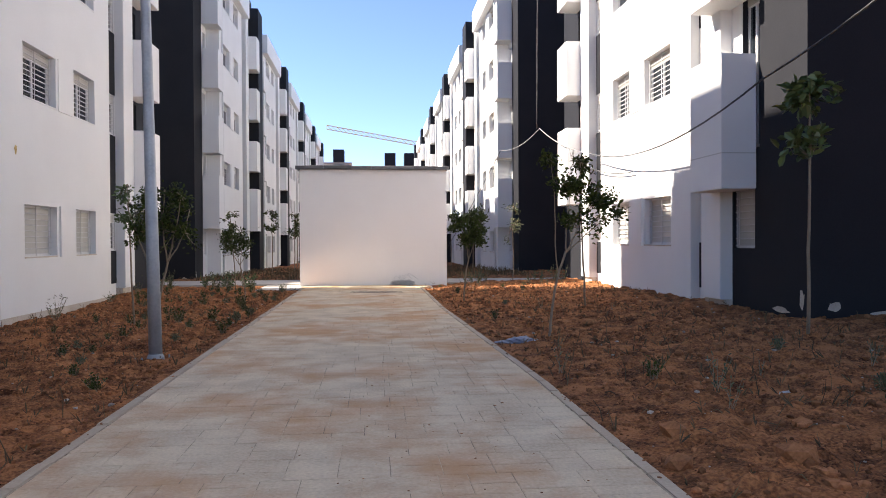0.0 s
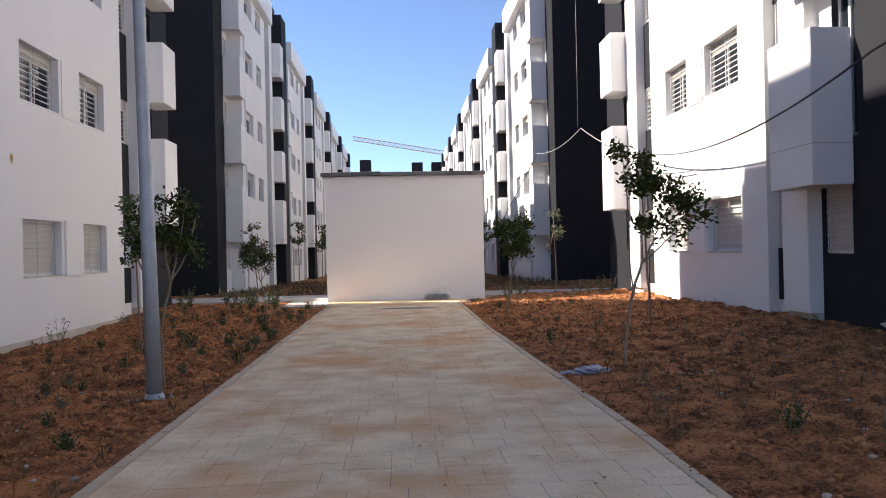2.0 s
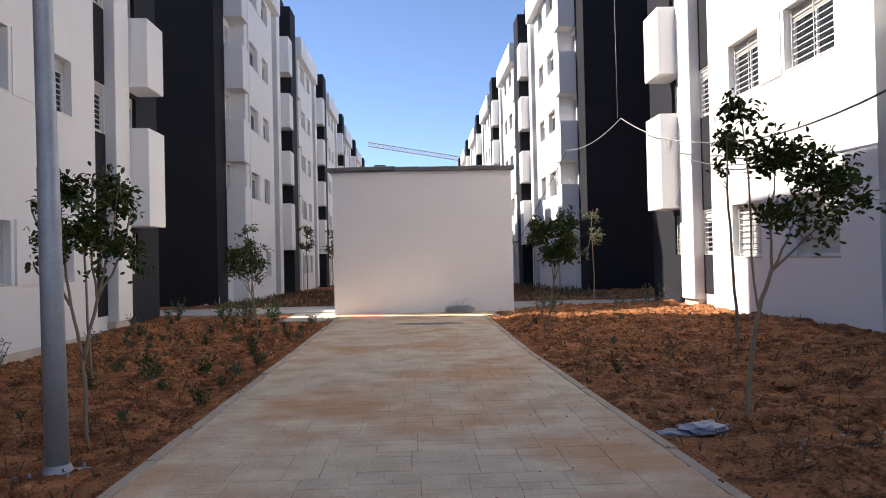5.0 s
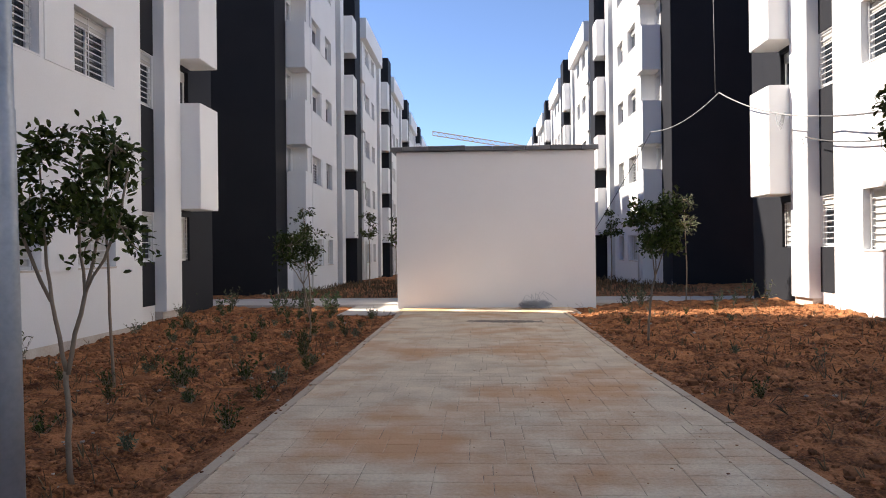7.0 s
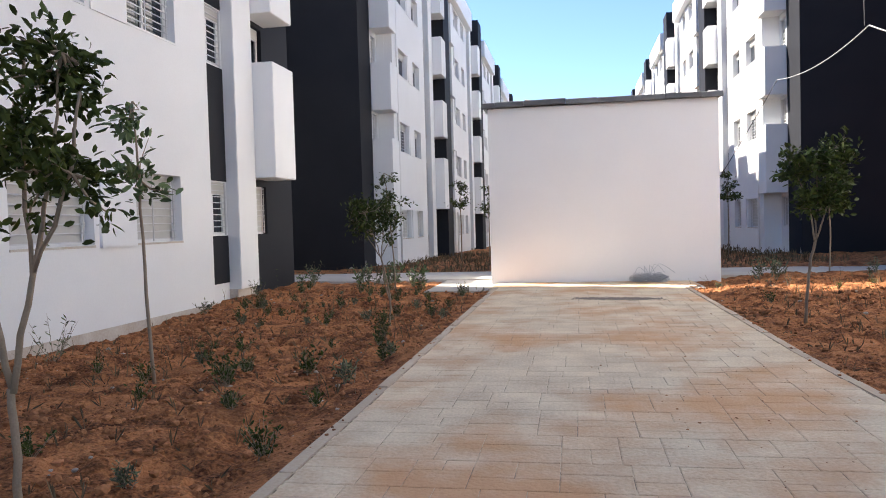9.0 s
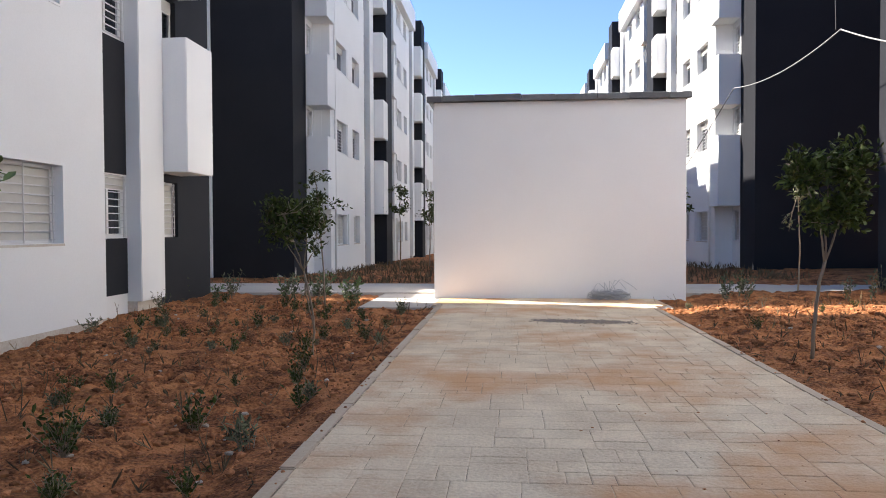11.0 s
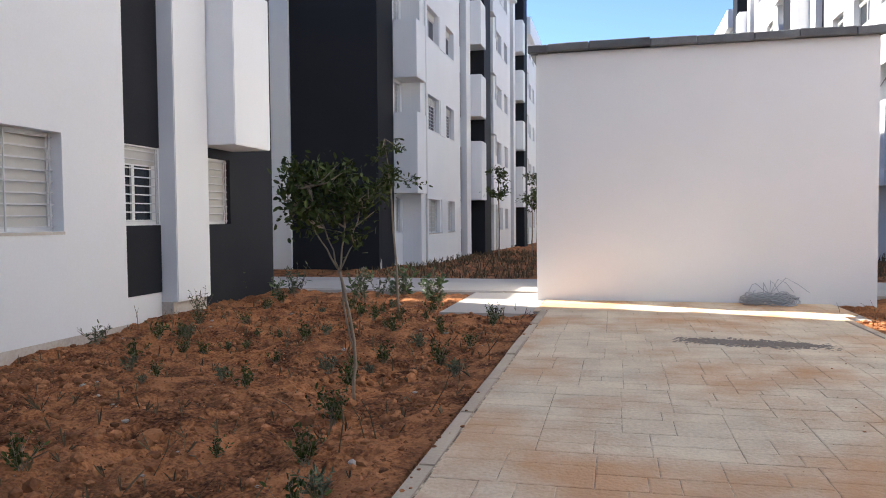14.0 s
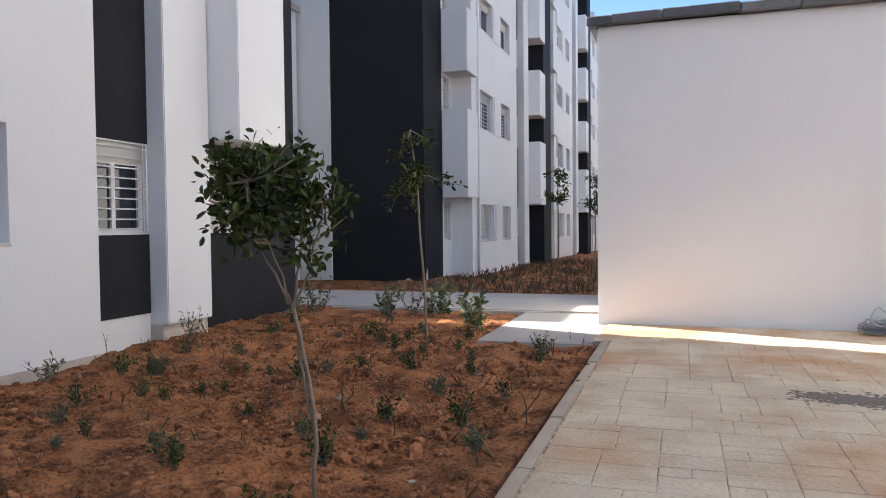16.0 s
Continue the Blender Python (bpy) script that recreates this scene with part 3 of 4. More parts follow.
# ---- lamp post ----
post = thing("street_lamp", -2.88, 10.95, -0.2, "galvanised steel lamp post on a bolted base plate", "lamp post")
part("pole", Mesh().tube([(0, 0, 0.02), (0, 0, 1.5), (0, 0, 2.35), (0, 0, 2.37), (0, 0, 4.0), (0, 0, 8.0)], [0.088, 0.082, 0.079, 0.074, 0.068, 0.05], 24), STEEL, post, smooth=True)
post.rotation_euler = (radians(-0.8), radians(-1.3), 0)
part("base_plate", Mesh().box((-0.19, -0.19, 0.0), (0.19, 0.19, 0.022)), STEEL, post, bevel=0.006)
part("collar", Mesh().tube([(0, 0, 0.022), (0, 0, 0.06), (0, 0, 0.1)], [0.125, 0.108, 0.09], 20), STEEL, post, smooth=True)
for sx in (-1, 1):
    for sy in (-1, 1):
        part("bolt", Mesh().tube([(sx * 0.14, sy * 0.14, 0.022), (sx * 0.14, sy * 0.14, 0.07)], 0.014, 6), STEEL, post)
part("luminaire", Mesh().box((-0.05, -0.14, 7.95), (0.75, 0.14, 8.06)), STEEL, post, bevel=0.03)

# ---- cable slung between the blocks ----
def sag(a, b, d, n=14):
    a, b = Vector(a), Vector(b)
    return [a.lerp(b, i / n) - Vector((0, 0, d * 4 * (i / n) * (1 - i / n))) for i in range(n + 1)]


hook = (6.1, 27.0, 5.46)
cable = thing("cable", *hook, "twisted electric cable slung between the blocks", "cable")
inv = Matrix.Translation(-Vector(hook))


def cable_part(name, pts, r, material):
    return part(name, Mesh().tube([inv @ Vector(p) for p in pts], r, 5), material, cable, smooth=True)


cable_part("hanger", sag((6.0, 27.0, 5.46), (6.4, 28.5, 14.0), 0.0, 4), 0.008, CABLEW)
cable_part("span", sag(hook, (5.8, 33.4, 5.45), 0.25), 0.014, CABLEW)
cable_part("span", sag((5.8, 33.4, 5.45), (3.4, 38.5, 0.3), 0.15), 0.014, CABLE)
mid = (6.62, 22.4, 4.0)
cable_part("span", sag(hook, mid, 0.18), 0.016, CABLEW)
cable_part("span", sag(mid, (6.3, 12.0, 3.98), 0.5), 0.018, CABLE)
cable_part("span", sag((6.3, 12.0, 3.98), (6.95, 1.0, 8.3), 0.72), 0.018, CABLE)
cable_part("span", sag((6.85, 23.6, 3.75), (6.9, 19.6, 3.2), 0.12), 0.015, CABLE)
for k in range(4):
    cable_part("loop", sag((6.45, 24.2, 4.38), (6.5, 23.95 - 0.05 * k, 4.34), 0.22 + 0.05 * k, 8), 0.008, CABLEW)

# ---- tower crane far off ----
crane = thing("tower_crane", 9, 190, -2, "distant tower crane behind the roofs", "crane")
def truss(name, a, b, w, n, parent):
    a, b = Vector(a), Vector(b)
    m = Mesh()
    up = Vector((0, 0, w)) if abs((b - a).normalized().z) < 0.7 else Vector((w, 0, 0))
    m.tube([a, b], 0.1, 4).tube([a + up, b + up], 0.1, 4)
    for i in range(n):
        p, q = a.lerp(b, i / n), a.lerp(b, (i + 1) / n)
        m.tube([p, p + up], 0.06, 4).tube([p + up, q], 0.06, 4)
    return part(name, m, CRANE, parent)


truss("mast", (6.2, 0, 0), (6.2, 0, 28), 1.6, 18, crane)
truss("jib", (-20.2, -2, 31.5), (7.5, 1, 27.1), 1.0, 22, crane)

# ---- path of stamped slabs ----
paving = tagged(new("path"), "stamped concrete path, dusty and stained with red soil", "path", kind="structure")
tagged(part("joint_bed", Mesh().box((PL + 0.09, -14, -0.3), (1.5, 23.41, -0.0045)), JOINT, paving), kind="stuff")
tagged(part("joint_bed", Mesh().box((1.5, -14, -0.3), (1.69, 10.5, -0.0045)), JOINT, paving), kind="stuff")
tagged(part("joint_bed", Mesh().box((-2.2, 23.85, -0.3), (1.9, 25.07, -0.0545)), JOINT, paving), kind="stuff")
rng = random.Random(11)
rows = []
x0 = PL + 0.1


def cell(x, y, w, h, depth):
    """Splits a field of the ashlar pattern into stones of uneven size."""
    if depth and (w > 0.5 or h > 0.34 or rng.random() < 0.3) and max(w, h) > 0.3:
        f = rng.choice((0.4, 0.5, 0.6))
        if w > h * 1.7 or (w > h * 1.1 and rng.random() < 0.4):
            cell(x, y, w * f, h, depth - 1)
            cell(x + w * f, y, w * (1 - f), h, depth - 1)
        else:
            cell(x, y, w, h * f, depth - 1)
            cell(x, y + h * f, w, h * (1 - f), depth - 1)
    else:
        rows.append((x, y, w, h))


def field(y, end, left, right):
    """Courses of stones from y to end, between two edges."""
    while y < end - 0.01:
        h = min(rng.choice((0.42, 0.5, 0.6)), end - y)
        if end - y - h < 0.2:
            h = end - y
        x, stop = left, right if right else edge_at(y) - 0.1
        while x < stop - 0.01:
            w = rng.choice((0.32, 0.45, 0.6))
            if stop - (x + w) < 0.25:
                w = stop - x
            cell(x, y, w, h, 3)
            x += w
        y += h


field(-14.0, 23.4, x0, None)
field(23.86, 25.05, -2.18, 1.9)
g = 0.002


def slab_mesh(m, x, y, w, h, dz, r):
    """A low slab with a worn, sloping rim."""
    k = len(m.v)
    e = 0.006
    j = [r.uniform(-0.004, 0.004) for _ in range(8)]
    base = [(x + g, y + g), (x + w - g, y + g), (x + w - g, y + h - g), (x + g, y + h - g)]
    top = [(x + g + e + j[0], y + g + e + j[1]), (x + w - g - e + j[2], y + g + e + j[3]), (x + w - g - e + j[4], y + h - g - e + j[5]), (x + g + e + j[6], y + h - g - e + j[7])]
    m.v += [(a, b, dz - 0.02) for a, b in base] + [(a, b, -0.0025 + dz) for a, b in base] + [(a, b, dz) for a, b in top]
    for lo in (0, 4):
        for i in range(4):
            m.f.append((k + lo + i, k + lo + (i + 1) % 4, k + lo + 4 + (i + 1) % 4, k + lo + 4 + i))
    m.f.append((k + 8, k + 9, k + 10, k + 11))


rest, count = Mesh(), 0
for x, y, w, h in rows:
    dz = rng.uniform(-0.0012, 0.0012) - (0.05 if y > 23.5 else 0)
    if 4.0 < y < 17.0 and count < 300 and (y > 8.5 or x > -0.8):
        m = Mesh()
        slab_mesh(m, x, y, w, h, dz, rng)
        part("slab", m, PAVE, paving)
        count += 1
    else:
        slab_mesh(rest, x, y, w, h, dz, rng)
tagged(part("slabs", rest, PAVE_I, paving), kind="stuff")
for side in (0, 1):
    line = tagged(new("kerb"), "flush concrete edging of the path", "kerb", kind="structure")
    y = -14.0
    while y < 23.4:
        n = min(rng.choice((0.5, 0.98, 1.0, 1.02)), 23.4 - y)
        xa = PL if side == 0 else edge_at(y) - 0.097
        turn = 0 if side == 0 else math.degrees(math.atan2(edge_at(y) - edge_at(y + n), n))
        m = Mesh()
        m.box((0, 0.004, -0.2), (0.095, n - 0.004, 0.004 + rng.uniform(-0.006, 0.006)))
        part("kerb_stone", m, KERB, line, m=pose(xa, y, 0, 0, 0, turn), bevel=0.008)
        y += n

# band of pale slabs at the path's end
band = tagged(new("path_border"), "border row of square concrete slabs", "path", kind="structure")
for k in range(11):
    m = Mesh()
    slab_mesh(m, -2.2 + k * 0.36, 23.43, 0.355, 0.42, -0.022, rng)
    part("slab", m, PAVE, band)

# dried mortar spilled on the path, twigs and crumbs
spill = Mesh()
for k in range(1900):
    u, v = rng.uniform(-1, 1) * rng.uniform(0.3, 0.75), rng.gauss(0, 0.085)
    x, y, r = 0.15 + u, 21.05 + v - 0.1 * u, rng.uniform(0.006, 0.03)
    k0 = len(spill.v)
    for j in range(5):
        a = j * 1.2566 + rng.random()
        spill.v.append((x + r * math.cos(a), y + r * math.sin(a), 0.0015))
    spill.v.append((x, y, 0.0025 + r * 0.2))
    spill.f += [(k0 + j, k0 + (j + 1) % 5, k0 + 5) for j in range(5)]
MORTAR = mat("grey_mortar", (0.27, 0.215, 0.165), (0.17, 0.135, 0.105), rough=0.95, scale=20, bump=0.3)
tagged(part("mortar_crumbs", spill, MORTAR), "dried grey mortar crumbs on the path", "debris", kind="stuff")


def rock(m, x, y, z, r, rg, flat=0.7):
    """A rough stone of 20 faces."""
    k = len(m.v)
    for v, in ICO_V:
        s = r * rg.uniform(0.7, 1.25)
        m.v.append((x + v[0] * s, y + v[1] * s, z + v[2] * s * flat))
    m.f += [tuple(k + i for i in f) for f in ICO_F]


bm = bmesh.new()
bmesh.ops.create_icosphere(bm, subdivisions=1, radius=1.0)
ICO_V = [(tuple(v.co),) for v in bm.verts]
ICO_F = [tuple(v.index for v in f.verts) for f in bm.faces]
bm.free()


def ground_z(x, y):
    return float(soil_height(np.array([x]), np.array([y]))[0])


def bed_right(rg, y):
    return rg.uniform(edge_at(y) + 0.1, 7.0 if rg.random() < 0.7 else 9.5), y


def in_bed(rg, y0=2.5, y1=24.2):
    if rg.random() < 0.45:
        return rg.uniform(-6.95, PL - 0.12), rg.uniform(y0, y1)
    return bed_right(rg, rg.uniform(y0, y1))


rng = random.Random(21)
clods, stones, crumbs = Mesh(), Mesh(), Mesh()
spots = np.array([in_bed(rng) for _ in range(42000)])
hs = soil_height(spots[:, 0], spots[:, 1])
for (x, y), h in zip(spots.tolist(), hs.tolist()):
    heap = noise.noise((x * 0.9, y * 0.9, 3.0)) + 0.5 * noise.noise((x * 2.7, y * 2.7, 7.0))
    if heap < rng.uniform(-0.5, 0.35):
        continue
    r = 0.007 + (0.032 + 0.04 * max(0.0, heap)) * rng.random() ** 3.2
    if not (x > 6.4 and y > 13):
        rock(clods, x, y, h + r * 0.25, r, rng)
for k in range(520):
    x, y = in_bed(rng)
    r = 0.006 + 0.03 * rng.random() ** 3
    rock(stones, x, y, ground_z(x, y) + r * 0.3, r, rng, 0.55)
for k in range(330):
    x, y, r = rng.gauss(0.7, 0.7), rng.uniform(4, 23), 0.004 + 0.01 * rng.random() ** 3
    if PL + 0.1 < x < PR - 0.1:
        rock(crumbs, x, y, r * 0.2, r, rng, 0.3)
for k in range(700):
    y = rng.uniform(3, 23.4)
    edge = edge_at(y)
    x, r = rng.choice((PL - 0.04, edge + 0.04)) + rng.gauss(0, 0.05), rng.uniform(0.004, 0.017)
    rock(crumbs, x, y, r * 0.3 if PL < x < edge else -0.045, r, rng, 0.6)
bits = Mesh()
spots = np.array([in_bed(rng) for _ in range(24000)])
hs = soil_height(spots[:, 0], spots[:, 1])
for (x, y), h in zip(spots.tolist(), hs.tolist()):
    if x > 6.6 and y > 13:
        continue
    r = 0.004 + 0.016 * rng.random() ** 2
    k = len(bits.v)
    a, b, c = (rng.uniform(0.6, 1.4) * r for _ in range(3))
    q = rng.uniform(-r, r)
    bits.v += [(x - a, y, h), (x, y - b, h + q * 0.3), (x + c, y, h), (x, y + a, h + q * 0.2), (x + q * 0.4, y + q * 0.3, h + b * 0.8)]
    bits.f += [(k, k + 1, k + 4), (k + 1, k + 2, k + 4), (k + 2, k + 3, k + 4), (k + 3, k, k + 4)]
tagged(part("soil_crumbs", bits, CLOD), "fine crumbs of red soil on the beds", "soil", kind="stuff")
tagged(part("clods", clods, CLOD), "clods of dry red soil on the beds", "soil", kind="stuff")
tagged(part("pebbles", stones, STONE), "pale pebbles and rubble on the soil", "stones", kind="stuff")
tagged(part("crumbs", crumbs, CLOD), "soil crumbs on the path", "soil", kind="stuff")
for x, y, r in ((2.25, 5.9, 0.13), (1.98, 5.2, 0.11), (2.7, 5.1, 0.14), (3.3, 6.0, 0.09), (-2.6, 7.0, 0.08), (-3.4, 16.3, 0.1), (-4.0, 17.6, 0.09), (3.6, 12.6, 0.11), (4.4, 9.5, 0.12)):
    m = Mesh()
    rock(m, 0, 0, r * 0.3, r, rng, 0.6)
    o = part("stone", m, CLOD)
    o.location = (x, y, ground_z(x, y))
    tagged(o, "rough clay-covered stone lying on soil", "stone", "stones on the beds")

# ---- leaves, trees and shrubs ----
def leaf(m, p, d, up, l, w):
    """One leaf folded along its midrib."""
    d = d.normalized()
    s = d.cross(up)
    s = s.normalized() if s.length > 1e-4 else Vector((1, 0, 0))
    n = s.cross(d)
    k = len(m.v)
    f = n * w * 0.16
    m.v += [tuple(p), tuple(p + d * l * 0.28 + s * w * 0.42 + f), tuple(p + d * l * 0.68 + s * w * 0.46 + f), tuple(p + d * l), tuple(p + d * l * 0.68 - s * w * 0.46 + f), tuple(p + d * l * 0.28 - s * w * 0.42 + f)]
    m.f += [(k, k + 1, k + 2, k + 3), (k, k + 3, k + 4, k + 5)]


def rand_dir(rg, up=0.3):
    return Vector((rg.gauss(0, 1), rg.gauss(0, 1), rg.gauss(up, 0.8))).normalized()


def tree(x, y, label, stems, blobs, seed, leaves=900, lsize=(0.085, 0.045), material=None, stake=None, twigs=34, trunk_r=0.022):
    """stems: polylines of (dx, dy, z, radius); blobs: crown clumps (dx, dy, z, rx, rz, weight)."""
    rg = random.Random(seed)
    z0 = ground_z(x, y) - 0.03
    root = thing("tree", x, y, z0, label, "tree", "young trees in the beds")
    for k, st in enumerate(stems):
        pts = [Vector(p[:3]) for p in st]
        fine, rad = [], []
        for i in range(len(pts) - 1):
            for j in range(4):
                f = j / 4
                fine.append(pts[i].lerp(pts[i + 1], f) + Vector((rg.gauss(0, 0.006), rg.gauss(0, 0.006), 0)))
                rad.append(st[i][3] * (1 - f) + st[i + 1][3] * f)
        fine.append(pts[-1])
        rad.append(st[-1][3])
        part("trunk" if k == 0 else "limb", Mesh().tube(fine, rad, 8), BARK, root, smooth=True)
    tops = [Vector(st[-1][:3]) for st in stems] + [Vector(st[-2][:3]) for st in stems]
    crown, branch = Mesh(), Mesh()
    total = sum(b[5] for b in blobs)
    for bx, by, bz, rx, rz, wt in blobs:
        c = Vector((bx, by, bz))
        for t in range(max(3, int(twigs * wt / total))):
            d = rand_dir(rg, 0.35)
            tip = c + Vector((d.x * rx, d.y * rx, d.z * rz)) * rg.uniform(0.55, 1.08)
            src = min(tops, key=lambda q: (q - tip).length + rg.uniform(0, 0.2))
            midp = src.lerp(tip, 0.5) + Vector((rg.gauss(0, 0.04), rg.gauss(0, 0.04), -0.03))
            branch.tube([src, midp, tip], [0.008, 0.0055, 0.003], 4, cap=False)
            n = max(2, int(leaves * wt / total / max(3, int(twigs * wt / total))))
            for i in range(n):
                f = rg.uniform(0.35, 1.05)
                p = (midp.lerp(tip, (f - 0.5) * 2) if f > 0.5 else src.lerp(midp, f * 2)) + Vector((rg.gauss(0, 0.05), rg.gauss(0, 0.05), rg.gauss(0, 0.05)))
                if (p - c).length > 1.6 * max(rx, rz):
                    continue
                s = rg.uniform(0.65, 1.25)
                leaf(crown, p, ((tip - src).normalized() * 0.6 + rand_dir(rg, 0.1)), rand_dir(rg, 1.2), lsize[0] * s, lsize[1] * s)
    if branch.v:
        tagged(part("twig", branch, BARK, root), kind="stuff")
    tagged(part("crown", crown, material or LEAF, root), kind="stuff")
    if stake:
        part("stake", Mesh().tube([(stake[0], stake[1], 0), (stake[2], stake[3], stake[4])], 0.013, 6), BARK, root)
    return root


# forked laurel beside the lamp post
tree(-3.08, 11.9, "young forked laurel with dense dark leaves", [[(0, 0, 0, 0.021), (0.0, 0, 0.45, 0.019), (-0.02, 0, 0.78, 0.018)], [(-0.02, 0, 0.76, 0.017), (-0.13, 0.02, 1.25, 0.013), (-0.2, 0.05, 1.75, 0.009), (-0.22, 0.05, 2.3, 0.005)], [(-0.02, 0, 0.76, 0.017), (0.1, 0.03, 1.3, 0.014), (0.22, 0.02, 1.75, 0.009), (0.32, 0, 2.3, 0.005)], [(-0.13, 0.02, 1.25, 0.013), (-0.36, 0, 1.8, 0.011), (-0.45, 0, 2.2, 0.007)], [(0.1, 0.03, 1.3, 0.011), (0.02, 0.1, 1.9, 0.01), (0.05, 0.1, 2.4, 0.007)], [(0.1, 0.03, 1.3, 0.01), (0.38, -0.05, 1.75, 0.01), (0.46, -0.08, 2.1, 0.006)]],
     [(-0.2, 0, 2.0, 0.23, 0.4, 1.0), (0.27, 0, 2.05, 0.22, 0.42, 1.0), (-0.03, 0.05, 1.8, 0.22, 0.28, 0.5), (0.38, 0, 1.6, 0.15, 0.22, 0.3), (-0.33, 0, 1.75, 0.12, 0.22, 0.25)], 1, leaves=2100, lsize=(0.062, 0.033), twigs=60)
# thin sapling with drooping tufts
tree(-4.55, 15.4, "slender sapling with drooping leaf tufts", [[(0, 0, 0, 0.02), (-0.03, 0, 0.9, 0.017), (-0.06, 0, 2.0, 0.013), (-0.1, 0, 2.75, 0.007)]],
     [(-0.1, 0, 2.58, 0.16, 0.26, 0.7), (-0.06, 0, 2.15, 0.22, 0.17, 0.55), (0.17, 0, 1.85, 0.18, 0.09, 0.3)], 2, leaves=230, lsize=(0.115, 0.05), twigs=16, material=LEAF2)
# windswept bush tree near the path's end
tree(-3.02, 18.6, "young tree with a windswept dark green crown", [[(0.02, 0, 0, 0.0125), (0.03, 0, 0.4, 0.0119), (0.0, 0, 0.7, 0.0106), (-0.08, 0, 1.0, 0.0112)], [(0.03, 0.012, 0.35, 0.0079), (-0.03, 0.012, 0.65, 0.0073), (-0.08, 0.0, 1.0, 0.0073)], [(-0.08, 0, 0.98, 0.0079), (-0.2, 0, 1.2, 0.0053), (-0.38, 0, 1.45, 0.0033)], [(-0.08, 0, 0.98, 0.0079), (-0.05, 0.05, 1.3, 0.0053), (-0.08, 0.05, 1.6, 0.0033)], [(-0.08, 0, 0.98, 0.0073), (0.04, 0, 1.2, 0.0053), (0.1, 0, 1.5, 0.0033)], [(-0.08, 0, 0.98, 0.0066), (-0.15, -0.1, 1.3, 0.0046), (-0.25, -0.12, 1.6, 0.0026)]],
     [(-0.34, 0, 1.58, 0.2, 0.21, 1.0), (-0.12, 0.02, 1.6, 0.2, 0.22, 0.9), (-0.26, -0.05, 1.38, 0.2, 0.15, 0.7), (0.1, 0, 1.42, 0.15, 0.3, 0.55), (-0.46, 0, 1.66, 0.1, 0.12, 0.3)], 3, leaves=1750, lsize=(0.058, 0.028), twigs=80)
tree(-4.05, 23.3, "thin sapling with sparse small leaves", [[(0, 0, 0, 0.016), (-0.05, 0, 1.0, 0.013), (-0.12, 0, 2.0, 0.01), (-0.18, 0, 2.45, 0.005)]],
     [(-0.16, 0, 2.2, 0.24, 0.28, 0.8), (0.0, 0, 1.8, 0.34, 0.3, 1.0), (-0.3, 0, 1.6, 0.2, 0.2, 0.4)], 4, leaves=560, lsize=(0.08, 0.03), twigs=14, material=LEAF)
# right-hand bed
tree(2.66, 11.45, "leaning young laurel with dark leaves", [[(0, 0, 0, 0.022), (0.04, 0, 0.45, 0.02), (0.14, 0, 0.95, 0.018), (0.26, 0, 1.3, 0.017)], [(0.26, 0, 1.28, 0.013), (0.45, 0, 1.65, 0.009), (0.7, 0, 2.05, 0.005)], [(0.26, 0, 1.28, 0.013), (0.28, 0.03, 1.75, 0.009), (0.34, 0.02, 2.2, 0.005)], [(0.26, 0, 1.28, 0.011), (0.58, 0.05, 1.55, 0.008), (0.95, 0.05, 1.85, 0.005)], [(0.14, 0.05, 0.95, 0.01), (0.1, 0.05, 1.9, 0.009), (0.06, 0.05, 2.75, 0.005)]],
     [(0.36, 0, 2.2, 0.26, 0.28, 0.9), (0.68, 0, 2.05, 0.32, 0.34, 1.3), (0.5, 0, 1.72, 0.3, 0.24, 0.8), (0.98, 0, 1.9, 0.22, 0.28, 0.7), (0.07, 0, 2.6, 0.15, 0.2, 0.35), (0.15, 0, 2.3, 0.14, 0.2, 0.3)], 5, leaves=2100, lsize=(0.066, 0.036), twigs=50)
tree(4.4, 15.5, "slender dark-stemmed sapling with a leafy tip", [[(0, 0, 0, 0.024), (-0.04, 0, 1.2, 0.02), (-0.1, 0, 2.3, 0.015), (-0.09, 0, 3.1, 0.008)]],
     [(-0.08, 0, 3.0, 0.25, 0.14, 0.6), (-0.06, 0, 2.7, 0.25, 0.13, 0.5)], 6, leaves=190, lsize=(0.12, 0.055), twigs=16)
tree(2.27, 18.6, "young tree with a bushy olive-green crown", [[(0, 0, 0, 0.02), (0.03, 0, 0.6, 0.018), (0.12, 0, 1.05, 0.017)], [(0.12, 0, 1.03, 0.012), (0.05, 0, 1.5, 0.008), (-0.1, 0, 1.9, 0.005)], [(0.12, 0, 1.03, 0.012), (0.28, 0, 1.5, 0.008), (0.38, 0, 1.95, 0.005)], [(0.12, 0, 1.03, 0.011), (0.16, 0.05, 1.6, 0.008), (0.15, 0.05, 2.1, 0.005)]],
     [(0.12, 0, 1.9, 0.24, 0.32, 1.2), (0.36, 0, 1.95, 0.22, 0.44, 1.3), (-0.17, 0, 1.95, 0.13, 0.2, 0.4), (0.2, 0, 1.5, 0.28, 0.22, 0.9), (0.34, 0.1, 1.55, 0.24, 0.28, 0.7), (-0.03, 0, 1.62, 0.16, 0.18, 0.4)], 7, leaves=2700, lsize=(0.08, 0.038), material=OLIVE, twigs=70)
tree(4.9, 26.0, "small sapling with sparse leaves", [[(0, 0, 0, 0.018), (0.03, 0, 1.0, 0.015), (-0.02, 0, 2.0, 0.01), (0, 0, 2.6, 0.005)]],
     [(0, 0, 2.45, 0.25, 0.3, 0.8), (0.1, 0, 1.9, 0.32, 0.3, 1.0), (-0.3, 0, 1.3, 0.2, 0.15, 0.3)], 8, leaves=330, lsize=(0.09, 0.035), twigs=26, material=WEED)
